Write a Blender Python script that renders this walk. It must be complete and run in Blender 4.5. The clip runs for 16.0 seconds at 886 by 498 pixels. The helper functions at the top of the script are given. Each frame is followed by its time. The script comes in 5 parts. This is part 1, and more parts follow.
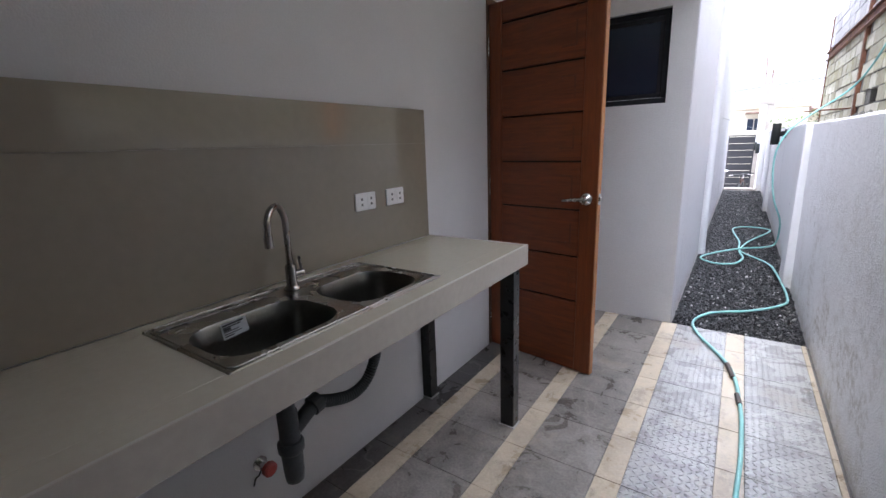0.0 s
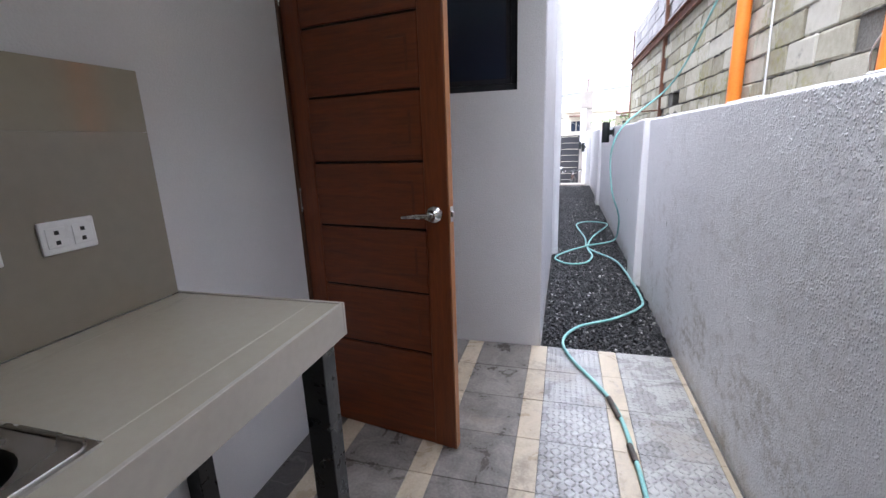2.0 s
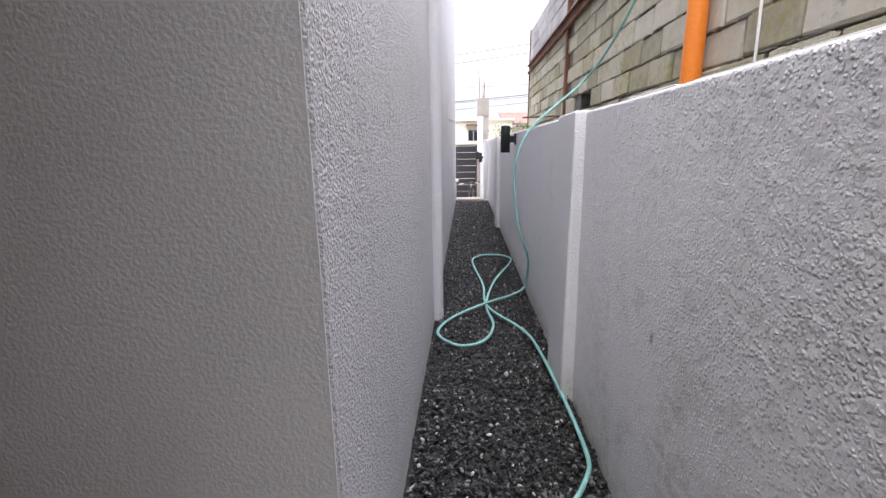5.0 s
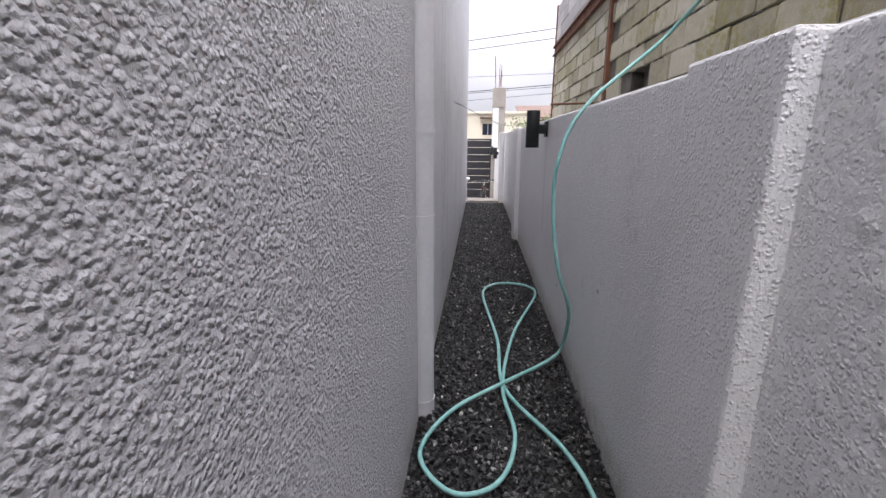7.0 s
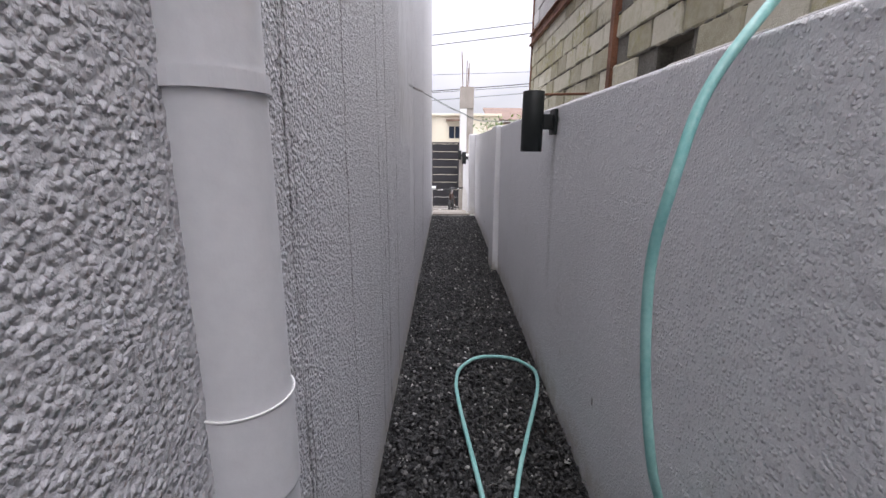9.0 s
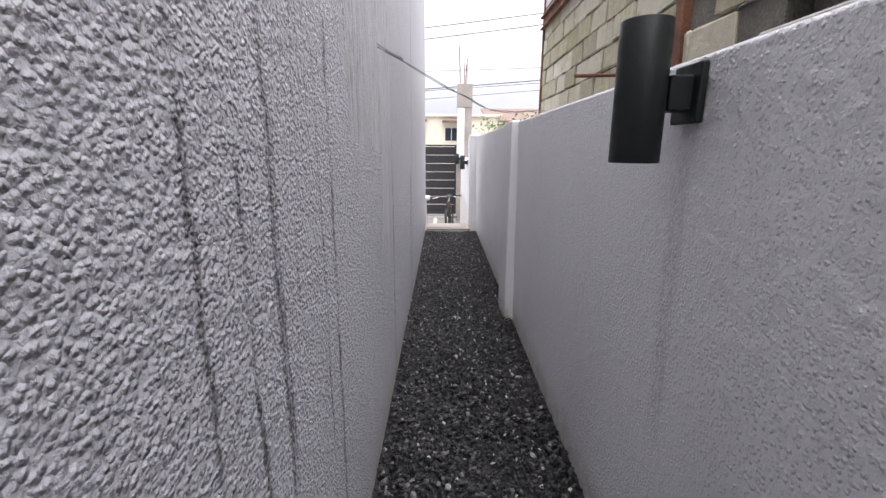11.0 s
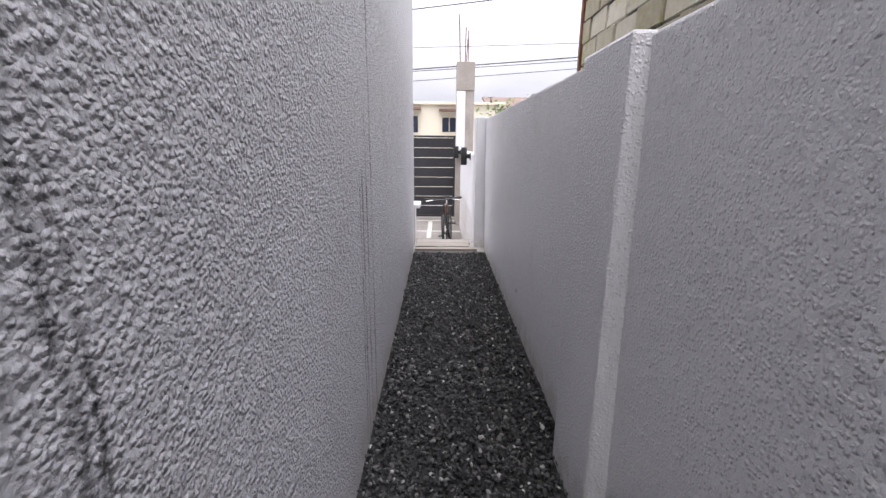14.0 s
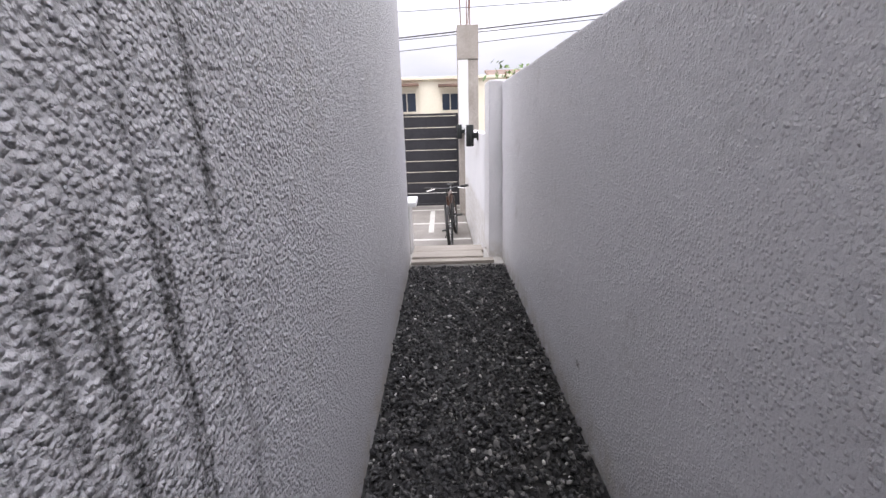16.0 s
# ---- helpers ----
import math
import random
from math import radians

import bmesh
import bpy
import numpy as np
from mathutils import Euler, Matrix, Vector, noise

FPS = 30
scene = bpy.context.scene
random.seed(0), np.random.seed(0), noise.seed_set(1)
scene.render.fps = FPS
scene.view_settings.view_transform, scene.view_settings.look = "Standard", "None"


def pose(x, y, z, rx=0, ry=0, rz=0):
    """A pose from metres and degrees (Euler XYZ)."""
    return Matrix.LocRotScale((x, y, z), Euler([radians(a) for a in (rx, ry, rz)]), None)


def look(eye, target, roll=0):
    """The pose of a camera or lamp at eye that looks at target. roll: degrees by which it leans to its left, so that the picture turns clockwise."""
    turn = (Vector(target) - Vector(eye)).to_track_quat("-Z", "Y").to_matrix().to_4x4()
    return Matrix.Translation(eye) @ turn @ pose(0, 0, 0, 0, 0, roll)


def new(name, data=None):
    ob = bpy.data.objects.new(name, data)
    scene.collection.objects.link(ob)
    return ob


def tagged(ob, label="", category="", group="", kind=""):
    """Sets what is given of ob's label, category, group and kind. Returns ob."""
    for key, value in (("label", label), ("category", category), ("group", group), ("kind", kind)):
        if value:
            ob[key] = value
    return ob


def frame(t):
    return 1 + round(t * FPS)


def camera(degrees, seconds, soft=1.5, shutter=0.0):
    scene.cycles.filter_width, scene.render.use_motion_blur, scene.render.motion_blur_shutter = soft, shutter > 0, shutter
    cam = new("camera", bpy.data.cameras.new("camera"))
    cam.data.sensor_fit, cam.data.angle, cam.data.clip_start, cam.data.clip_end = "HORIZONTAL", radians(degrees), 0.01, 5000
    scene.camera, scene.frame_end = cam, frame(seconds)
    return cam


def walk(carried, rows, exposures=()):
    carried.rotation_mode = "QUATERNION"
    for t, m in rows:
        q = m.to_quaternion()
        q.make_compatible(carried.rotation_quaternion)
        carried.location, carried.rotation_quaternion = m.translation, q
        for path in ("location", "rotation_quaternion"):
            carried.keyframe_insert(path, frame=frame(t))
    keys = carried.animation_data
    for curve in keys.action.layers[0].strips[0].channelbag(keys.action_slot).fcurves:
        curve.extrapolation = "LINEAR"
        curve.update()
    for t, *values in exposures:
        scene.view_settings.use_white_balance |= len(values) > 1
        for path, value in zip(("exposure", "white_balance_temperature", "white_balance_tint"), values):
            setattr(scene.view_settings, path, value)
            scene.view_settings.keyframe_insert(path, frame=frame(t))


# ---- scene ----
PATH = [
    (0, (-0.027, 0.038, 1.315), (-1.128, 1.642, 0.85), -2.0),
    (0.5, (-0.028, 0.141, 1.303), (-1.018, 1.817, 0.844), -1.7),
    (1, (-0.08, 0.35, 1.293), (-0.88, 2.124, 0.831), -0.7),
    (1.5, (-0.166, 0.561, 1.295), (-0.8, 2.398, 0.823), -1.8),
    (2, (-0.219, 0.819, 1.279), (-0.749, 2.686, 0.795), -2.1),
    (2.5, (-0.236, 1.107, 1.29), (-0.691, 2.993, 0.802), -2.1),
    (3, (-0.264, 1.446, 1.29), (-0.519, 3.373, 0.821), -1.1),
    (3.5, (-0.249, 1.777, 1.288), (-0.356, 3.721, 0.83), -2.2),
    (4, (-0.165, 2.104, 1.298), (-0.266, 4.05, 0.849), -1.7),
    (4.2, (-0.146, 2.211, 1.288), (-0.247, 4.155, 0.83), -1.6),
    (6.3, (-0.06, 3.572, 1.211), (-0.182, 5.514, 0.748), 0.9),
    (6.5, (-0.069, 3.678, 1.207), (-0.224, 5.617, 0.74), 0.1),
    (7, (-0.079, 3.977, 1.222), (-0.235, 5.912, 0.739), 0.3),
    (7.5, (-0.06, 4.346, 1.246), (-0.219, 6.282, 0.769), -0.0),
    (8, (-0.066, 4.675, 1.22), (-0.215, 6.613, 0.75), 0.4),
    (8.5, (-0.095, 5.013, 1.224), (-0.169, 6.958, 0.768), 0.8),
    (9, (-0.082, 5.325, 1.204), (-0.092, 7.27, 0.74), 0.4),
    (9.2, (-0.066, 5.444, 1.219), (-0.065, 7.389, 0.754), 0.5),
    (11.5, (-0.091, 6.853, 1.206), (-0.085, 8.803, 0.759), 0.3),
    (12, (-0.111, 7.192, 1.21), (-0.093, 9.142, 0.767), 0.5),
    (12.5, (-0.107, 7.503, 1.207), (-0.07, 9.454, 0.765), 0.2),
    (13, (-0.083, 7.801, 1.222), (-0.051, 9.752, 0.783), 0.3),
    (13.5, (-0.075, 8.111, 1.172), (-0.056, 10.062, 0.73), 0.3),
    (14, (-0.057, 8.45, 1.135), (-0.037, 10.392, 0.66), 0.5),
    (14.5, (-0.071, 8.731, 1.057), (-0.044, 10.658, 0.523), 0.0),
    (15, (-0.071, 9.009, 1.05), (-0.04, 10.927, 0.483), 0.4),
    (15.5, (-0.061, 9.353, 1.05), (-0.063, 11.273, 0.488), -0.3),
    (16, (-0.044, 9.659, 1.095), (-0.049, 11.581, 0.539), -1.7),
]
cam = camera(91.5, 16.0)
EXPOSURES = [(0.0, 1.08, 5850, 10.5), (1.5, 0.96, 5850, 10.5), (3.0, 0.8, 5850, 10), (4.2, 0.48, 6200, 11), (6.3, 0.04, 6480, 11.5), (7.0, -0.1, 6480, 11.5), (9.0, -0.14, 6480, 11.5),
             (11.5, 0.12, 6480, 11), (12.0, -0.03, 6480, 11), (14.0, -0.09, 6480, 11.5), (15.0, 0.22, 6480, 11.5), (15.5, -0.04, 6480, 11.5), (16.0, -0.1, 6480, 11.5)]
walk(cam, [(t, look(eye, target, roll)) for t, eye, target, roll in PATH], EXPOSURES)


# ---- world and sun: a bright overcast sky ----
world = bpy.data.worlds.new("overcast_sky")
scene.world = world
world.use_nodes = True
wt = world.node_tree
sky = wt.nodes.new("ShaderNodeTexSky")
sky.sky_type, sky.sun_disc = "NISHITA", False
sky.sun_elevation, sky.sun_rotation = radians(67), radians(180)
sky_low = wt.nodes.new("ShaderNodeMix")
sky_low.data_type, sky_low.blend_type = "RGBA", "MULTIPLY"
sky_low.inputs[0].default_value = 1.0
sky_low.inputs[7].default_value = (0.1, 0.1, 0.1, 1)
wt.links.new(sky.outputs[0], sky_low.inputs[6])
coord = wt.nodes.new("ShaderNodeTexCoord")
squash = wt.nodes.new("ShaderNodeMapping")
squash.inputs["Scale"].default_value = (1.6, 1.6, 5.0)
cloud = wt.nodes.new("ShaderNodeTexNoise")
cloud.inputs["Scale"].default_value, cloud.inputs["Detail"].default_value = 1.7, 6
wt.links.new(coord.outputs["Generated"], squash.inputs[0])
wt.links.new(squash.outputs[0], cloud.inputs[0])
tone = wt.nodes.new("ShaderNodeValToRGB")
tone.color_ramp.elements[0].position, tone.color_ramp.elements[0].color = 0.30, (0.735, 0.74, 0.82, 1)
tone.color_ramp.elements[1].position, tone.color_ramp.elements[1].color = 0.68, (1.035, 1.0, 1.07, 1)
wt.links.new(cloud.outputs[0], tone.inputs[0])
veil = wt.nodes.new("ShaderNodeMix")
veil.data_type = "RGBA"
veil.inputs[0].default_value = 0.9
wt.links.new(sky_low.outputs[2], veil.inputs[6])
wt.links.new(tone.outputs[0], veil.inputs[7])
wt.links.new(veil.outputs[2], wt.nodes["Background"].inputs[0])
# an overcast sky is several times brighter overhead than at the horizon
split = wt.nodes.new("ShaderNodeSeparateXYZ")
wt.links.new(coord.outputs["Generated"], split.inputs[0])
rise_ = wt.nodes.new("ShaderNodeMath")
rise_.operation = "MAXIMUM"
rise_.inputs[1].default_value = 0.0
wt.links.new(split.outputs[2], rise_.inputs[0])
steep = wt.nodes.new("ShaderNodeMath")
steep.operation = "POWER"
steep.inputs[1].default_value = 1.4
wt.links.new(rise_.outputs[0], steep.inputs[0])
gain = wt.nodes.new("ShaderNodeMath")
gain.operation = "MULTIPLY_ADD"
gain.inputs[1].default_value, gain.inputs[2].default_value = 5.2, 0.95
wt.links.new(steep.outputs[0], gain.inputs[0])
wt.links.new(gain.outputs[0], wt.nodes["Background"].inputs[1])

sun_data = bpy.data.lights.new("sun", "SUN")
sun_data.energy, sun_data.angle, sun_data.color = 2.3, radians(30), (1.0, 0.96, 0.9)
sun = new("sun", sun_data)
sun.matrix_world = look((0, 0, 0), (0.12, 0.36, -0.92))


# ---- materials ----
def material(name, rough=0.6, metal=0.0, spec=0.5):
    m = bpy.data.materials.new(name)
    m.use_nodes = True
    b = m.node_tree.nodes["Principled BSDF"]
    b.inputs["Roughness"].default_value, b.inputs["Metallic"].default_value = rough, metal
    b.inputs["Specular IOR Level"].default_value = spec
    return m, m.node_tree, b


def put(nt, socket, value):
    if hasattr(value, "is_output"):
        nt.links.new(value, socket)
    else:
        socket.default_value = value


def calc(nt, op, a, b=0.0, c=0.0):
    n = nt.nodes.new("ShaderNodeMath")
    n.operation = op
    for i, v in enumerate((a, b, c)):
        put(nt, n.inputs[i], v)
    return n.outputs[0]


def ramp(nt, fac, stops):
    n = nt.nodes.new("ShaderNodeValToRGB")
    e = n.color_ramp.elements
    while len(e) < len(stops):
        e.new(0.5)
    for el, (p, c) in zip(e, stops):
        el.position = p
        el.color = (*c, 1) if len(c) == 3 else c
    nt.links.new(fac, n.inputs[0])
    return n.outputs[0]


def span(nt, v, a, b, lo=0.0, hi=1.0):
    n = nt.nodes.new("ShaderNodeMapRange")
    n.interpolation_type = "SMOOTHSTEP"
    put(nt, n.inputs[0], v)
    for i, x in enumerate((a, b, lo, hi)):
        n.inputs[i + 1].default_value = x
    return n.outputs[0]


def place(nt, scale=(1, 1, 1), kind="Position"):
    if kind == "Position":
        src = nt.nodes.new("ShaderNodeNewGeometry").outputs["Position"]
    else:
        src = nt.nodes.new("ShaderNodeTexCoord").outputs[kind]
    m = nt.nodes.new("ShaderNodeMapping")
    m.inputs["Scale"].default_value = scale
    nt.links.new(src, m.inputs[0])
    return m.outputs[0]


def grain(nt, vec, scale, detail=3.0, rough=0.5, warp=0.0):
    n = nt.nodes.new("ShaderNodeTexNoise")
    nt.links.new(vec, n.inputs["Vector"])
    n.inputs["Scale"].default_value, n.inputs["Detail"].default_value = scale, detail
    n.inputs["Roughness"].default_value, n.inputs["Distortion"].default_value = rough, warp
    return n.outputs[0]


def blend(nt, fac, a, b, how="MIX"):
    n = nt.nodes.new("ShaderNodeMix")
    n.data_type, n.blend_type = "RGBA", how
    put(nt, n.inputs[0], fac)
    for i, v in ((6, a), (7, b)):
        put(nt, n.inputs[i], v if hasattr(v, "is_output") or len(v) == 4 else (*v, 1))
    return n.outputs[2]


def bump(nt, b, height, depth, strength=1.0):
    n = nt.nodes.new("ShaderNodeBump")
    n.inputs["Strength"].default_value, n.inputs["Distance"].default_value = strength, depth
    nt.links.new(height, n.inputs["Height"])
    nt.links.new(n.outputs[0], b.inputs["Normal"])


def paint(name, dark, light, rough=0.6, metal=0.0, big=2.0, fine=60.0, depth=0.001, spec=0.5, kind="Position", vary=0.1):
    """A surface with patches at one scale and grain at another."""
    m, nt, b = material(name, rough, metal, spec)
    v = place(nt, kind=kind)
    f = calc(nt, "ADD", calc(nt, "MULTIPLY", grain(nt, v, big, 4), 0.6), calc(nt, "MULTIPLY", grain(nt, v, fine, 3), 0.4))
    put(nt, b.inputs["Base Color"], ramp(nt, f, [(0.36, dark), (0.64, light)]))
    put(nt, b.inputs["Roughness"], span(nt, grain(nt, v, big * 5, 3), 0.3, 0.7, max(0.02, rough - vary), min(1.0, rough + vary)))
    if depth:
        bump(nt, b, grain(nt, v, fine, 4), depth)
    return m


def sep(nt):
    n = nt.nodes.new("ShaderNodeSeparateXYZ")
    nt.links.new(nt.nodes.new("ShaderNodeNewGeometry").outputs["Position"], n.inputs[0])
    return n.outputs


def band(nt, v, a, b, soft):
    """1 between a and b, with soft ends."""
    return calc(nt, "MULTIPLY", span(nt, v, a - soft, a + soft), span(nt, v, b - soft, b + soft, 1.0, 0.0))


def stucco(name, base, lump, depth, house=False):
    """Painted splatter plaster: fine crumbs over the modelled lumps, patches, grime in drips."""
    m, nt, b = material(name, 0.55, 0.0, 0.4)
    v = place(nt)
    x, y, z = sep(nt)
    knob = nt.nodes.new("ShaderNodeTexVoronoi")
    knob.feature = "SMOOTH_F1"
    knob.inputs["Scale"].default_value, knob.inputs["Smoothness"].default_value = lump, 0.25
    warped = nt.nodes.new("ShaderNodeVectorMath")
    warped.operation = "MULTIPLY_ADD"
    wob = nt.nodes.new("ShaderNodeTexNoise")
    wob.inputs["Scale"].default_value = lump * 1.3
    nt.links.new(v, wob.inputs["Vector"])
    nt.links.new(wob.outputs[1], warped.inputs[0])
    warped.inputs[1].default_value = (0.006, 0.006, 0.006)
    nt.links.new(v, warped.inputs[2])
    nt.links.new(warped.outputs[0], knob.inputs["Vector"])
    tall = nt.nodes.new("ShaderNodeSeparateColor")
    nt.links.new(knob.outputs["Color"], tall.inputs[0])
    dome = calc(nt, "MULTIPLY", span(nt, knob.outputs["Distance"], 0.04, 0.74, 1.0, 0.0), span(nt, tall.outputs[0], *((0.1, 0.8, 0.45, 1.0) if house else (0.25, 0.9, 0.1, 1.0))))
    h = calc(nt, "ADD", dome, calc(nt, "MULTIPLY", grain(nt, v, lump * 0.9, 3, 0.6), 0.75))
    patchy = grain(nt, v, 1.1, 4, 0.6)
    col = ramp(nt, patchy, [(0.35, tuple(c * 0.92 for c in base)), (0.65, base)])
    if house:
        # a trowelled repair
        edge = calc(nt, "MULTIPLY", calc(nt, "SUBTRACT", grain(nt, v, 5, 4), 0.5), 0.3)
        yy, zz = calc(nt, "ADD", y, edge), calc(nt, "ADD", z, edge)
        flat = calc(nt, "MAXIMUM", calc(nt, "MULTIPLY", band(nt, yy, 7.75, 8.70, 0.05), span(nt, zz, 1.16, 1.26)),
                    calc(nt, "MULTIPLY", band(nt, yy, 8.36, 8.68, 0.04), span(nt, zz, 0.62, 0.78)))
        h = calc(nt, "MULTIPLY", h, calc(nt, "SUBTRACT", 1.0, calc(nt, "MULTIPLY", flat, 0.86)))
        trowel = grain(nt, place(nt, (9, 9, 3)), 5, 4)
        h = calc(nt, "ADD", h, calc(nt, "MULTIPLY", calc(nt, "MULTIPLY", trowel, flat), 0.7))
        # grime: ragged thin drips that catch on the crumbs
        drip = grain(nt, place(nt, (1, 95, 2.6)), 1.0, 5, 0.7)
        catch = span(nt, grain(nt, v, 120, 3, 0.7), 0.36, 0.54, 0.35, 1.0)
        drips = calc(nt, "MULTIPLY", span(nt, drip, 0.56, 0.72), span(nt, grain(nt, place(nt, (1, 1, 0.5)), 1.7, 2), 0.50, 0.66))
        drips = calc(nt, "MULTIPLY", drips, 0.7)
        soft_run = span(nt, grain(nt, place(nt, (1, 9, 4)), 3, 4, 0.7), 0.34, 0.60, 0.15, 1.0)
        drips = calc(nt, "MAXIMUM", drips, calc(nt, "MULTIPLY", calc(nt, "MULTIPLY", span(nt, drip, 0.46, 0.64), soft_run), calc(nt, "MULTIPLY", flat, 0.75)))
        sway = calc(nt, "MULTIPLY", calc(nt, "SUBTRACT", grain(nt, place(nt, (1, 1, 2.5)), 3, 3), 0.5), 0.035)
        ys = calc(nt, "ADD", calc(nt, "ADD", y, sway), calc(nt, "MULTIPLY", calc(nt, "SUBTRACT", grain(nt, v, 60, 3), 0.5), 0.016))
        fade = span(nt, grain(nt, place(nt, (1, 2, 0.5)), 9, 3), 0.38, 0.56, 0.35, 1.0)
        for c, w, top in ((6.015, 0.004, 2.4), (6.04, 0.003, 2.2), (6.43, 0.004, 1.9), (6.95, 0.006, 2.1), (7.06, 0.005, 1.25), (7.165, 0.008, 2.2), (7.18, 0.004, 1.3), (7.42, 0.003, 1.5), (7.515, 0.008, 1.5),
                          (8.735, 0.006, 1.3), (8.755, 0.004, 1.2), (9.94, 0.006, 1.06), (9.985, 0.007, 1.08), (9.998, 0.004, 1.08), (10.07, 0.007, 1.30), (10.085, 0.004, 1.1), (10.188, 0.009, 2.6)):
            line = calc(nt, "MULTIPLY", band(nt, ys, c - w * 1.25, c + w * 1.25, w), span(nt, z, top - 0.10, top, 1.0, 0.0))
            drips = calc(nt, "MAXIMUM", drips, calc(nt, "MULTIPLY", line, calc(nt, "MULTIPLY", fade, catch)))
        col = blend(nt, calc(nt, "MULTIPLY", drips, 0.9), col, (0.06, 0.06, 0.06))
    else:
        # brown splashes on the wall beside the kitchen floor, and a few dark knocks
        soil = calc(nt, "MULTIPLY", band(nt, y, 1.9, 4.4, 0.5), span(nt, z, 0.1, 1.2, 1.0, 0.3))
        soil = calc(nt, "MULTIPLY", soil, calc(nt, "MULTIPLY", span(nt, grain(nt, v, 3.4, 5, 0.7), 0.47, 0.64), span(nt, grain(nt, v, 27, 4, 0.7), 0.38, 0.62)))
        col = blend(nt, calc(nt, "MULTIPLY", soil, 0.62), col, (0.27, 0.22, 0.16))
        # a faint grey run under the lamp, broken up by grain
        run = calc(nt, "MULTIPLY", band(nt, calc(nt, "ADD", y, calc(nt, "MULTIPLY", grain(nt, v, 9, 4), 0.05)), 7.455, 7.515, 0.02), band(nt, z, 0.55, 1.24, 0.12))
        col = blend(nt, calc(nt, "MULTIPLY", run, span(nt, grain(nt, v, 60, 4, 0.7), 0.36, 0.64, 0.05, 0.4)), col, (0.30, 0.29, 0.27))
        for cy, cz, w, hgt in ((3.9, 0.7, 0.010, 0.018), (5.78, 0.6, 0.012, 0.008), (11.1, 0.21, 0.02, 0.012), (6.7, 0.32, 0.008, 0.014)):
            knock = calc(nt, "MULTIPLY", band(nt, y, cy - w, cy + w, w * 0.6), band(nt, z, cz - hgt, cz + hgt, hgt * 0.6))
            col = blend(nt, calc(nt, "MULTIPLY", knock, span(nt, grain(nt, v, 120, 3), 0.35, 0.6, 0.2, 0.85)), col, (0.13, 0.11, 0.09))
    grime = calc(nt, "MULTIPLY", span(nt, grain(nt, v, 2.3, 5, 0.65), 0.56, 0.74), span(nt, grain(nt, v, 38, 3), 0.4, 0.62))
    col = blend(nt, calc(nt, "MULTIPLY", grime, 0.35), col, (0.33, 0.30, 0.25))
    # yellow-brown splash-back in the lowest hand's breadth
    low = calc(nt, "MULTIPLY", span(nt, calc(nt, "ADD", z, calc(nt, "MULTIPLY", grain(nt, v, 4, 4), 0.12)), 0.06, 0.22, 1.0, 0.0), span(nt, grain(nt, v, 11, 4, 0.7), 0.36, 0.62, 0.2, 1.0))
    col = blend(nt, calc(nt, "MULTIPLY", low, 0.5), col, (0.42, 0.37, 0.27))
    put(nt, b.inputs["Base Color"], col)
    put(nt, b.inputs["Roughness"], span(nt, patchy, 0.3, 0.7, 0.34, 0.5))
    bump(nt, b, h, depth)
    return m


def timber(name, dark, light, along=(1, 1, 14), rough=0.42, kind="Object"):
    m, nt, b = material(name, rough)
    v = place(nt, along, kind)
    fibre = grain(nt, v, 3.0, 5, 0.6, 0.6)
    streak = grain(nt, place(nt, tuple(a * 3 for a in along), kind), 4.0, 3, 0.6)
    f = calc(nt, "ADD", calc(nt, "MULTIPLY", fibre, 0.65), calc(nt, "MULTIPLY", streak, 0.35))
    put(nt, b.inputs["Base Color"], ramp(nt, f, [(0.32, dark), (0.68, light)]))
    put(nt, b.inputs["Roughness"], span(nt, fibre, 0.3, 0.7, rough - 0.1, rough + 0.12))
    bump(nt, b, f, 0.0008)
    return m


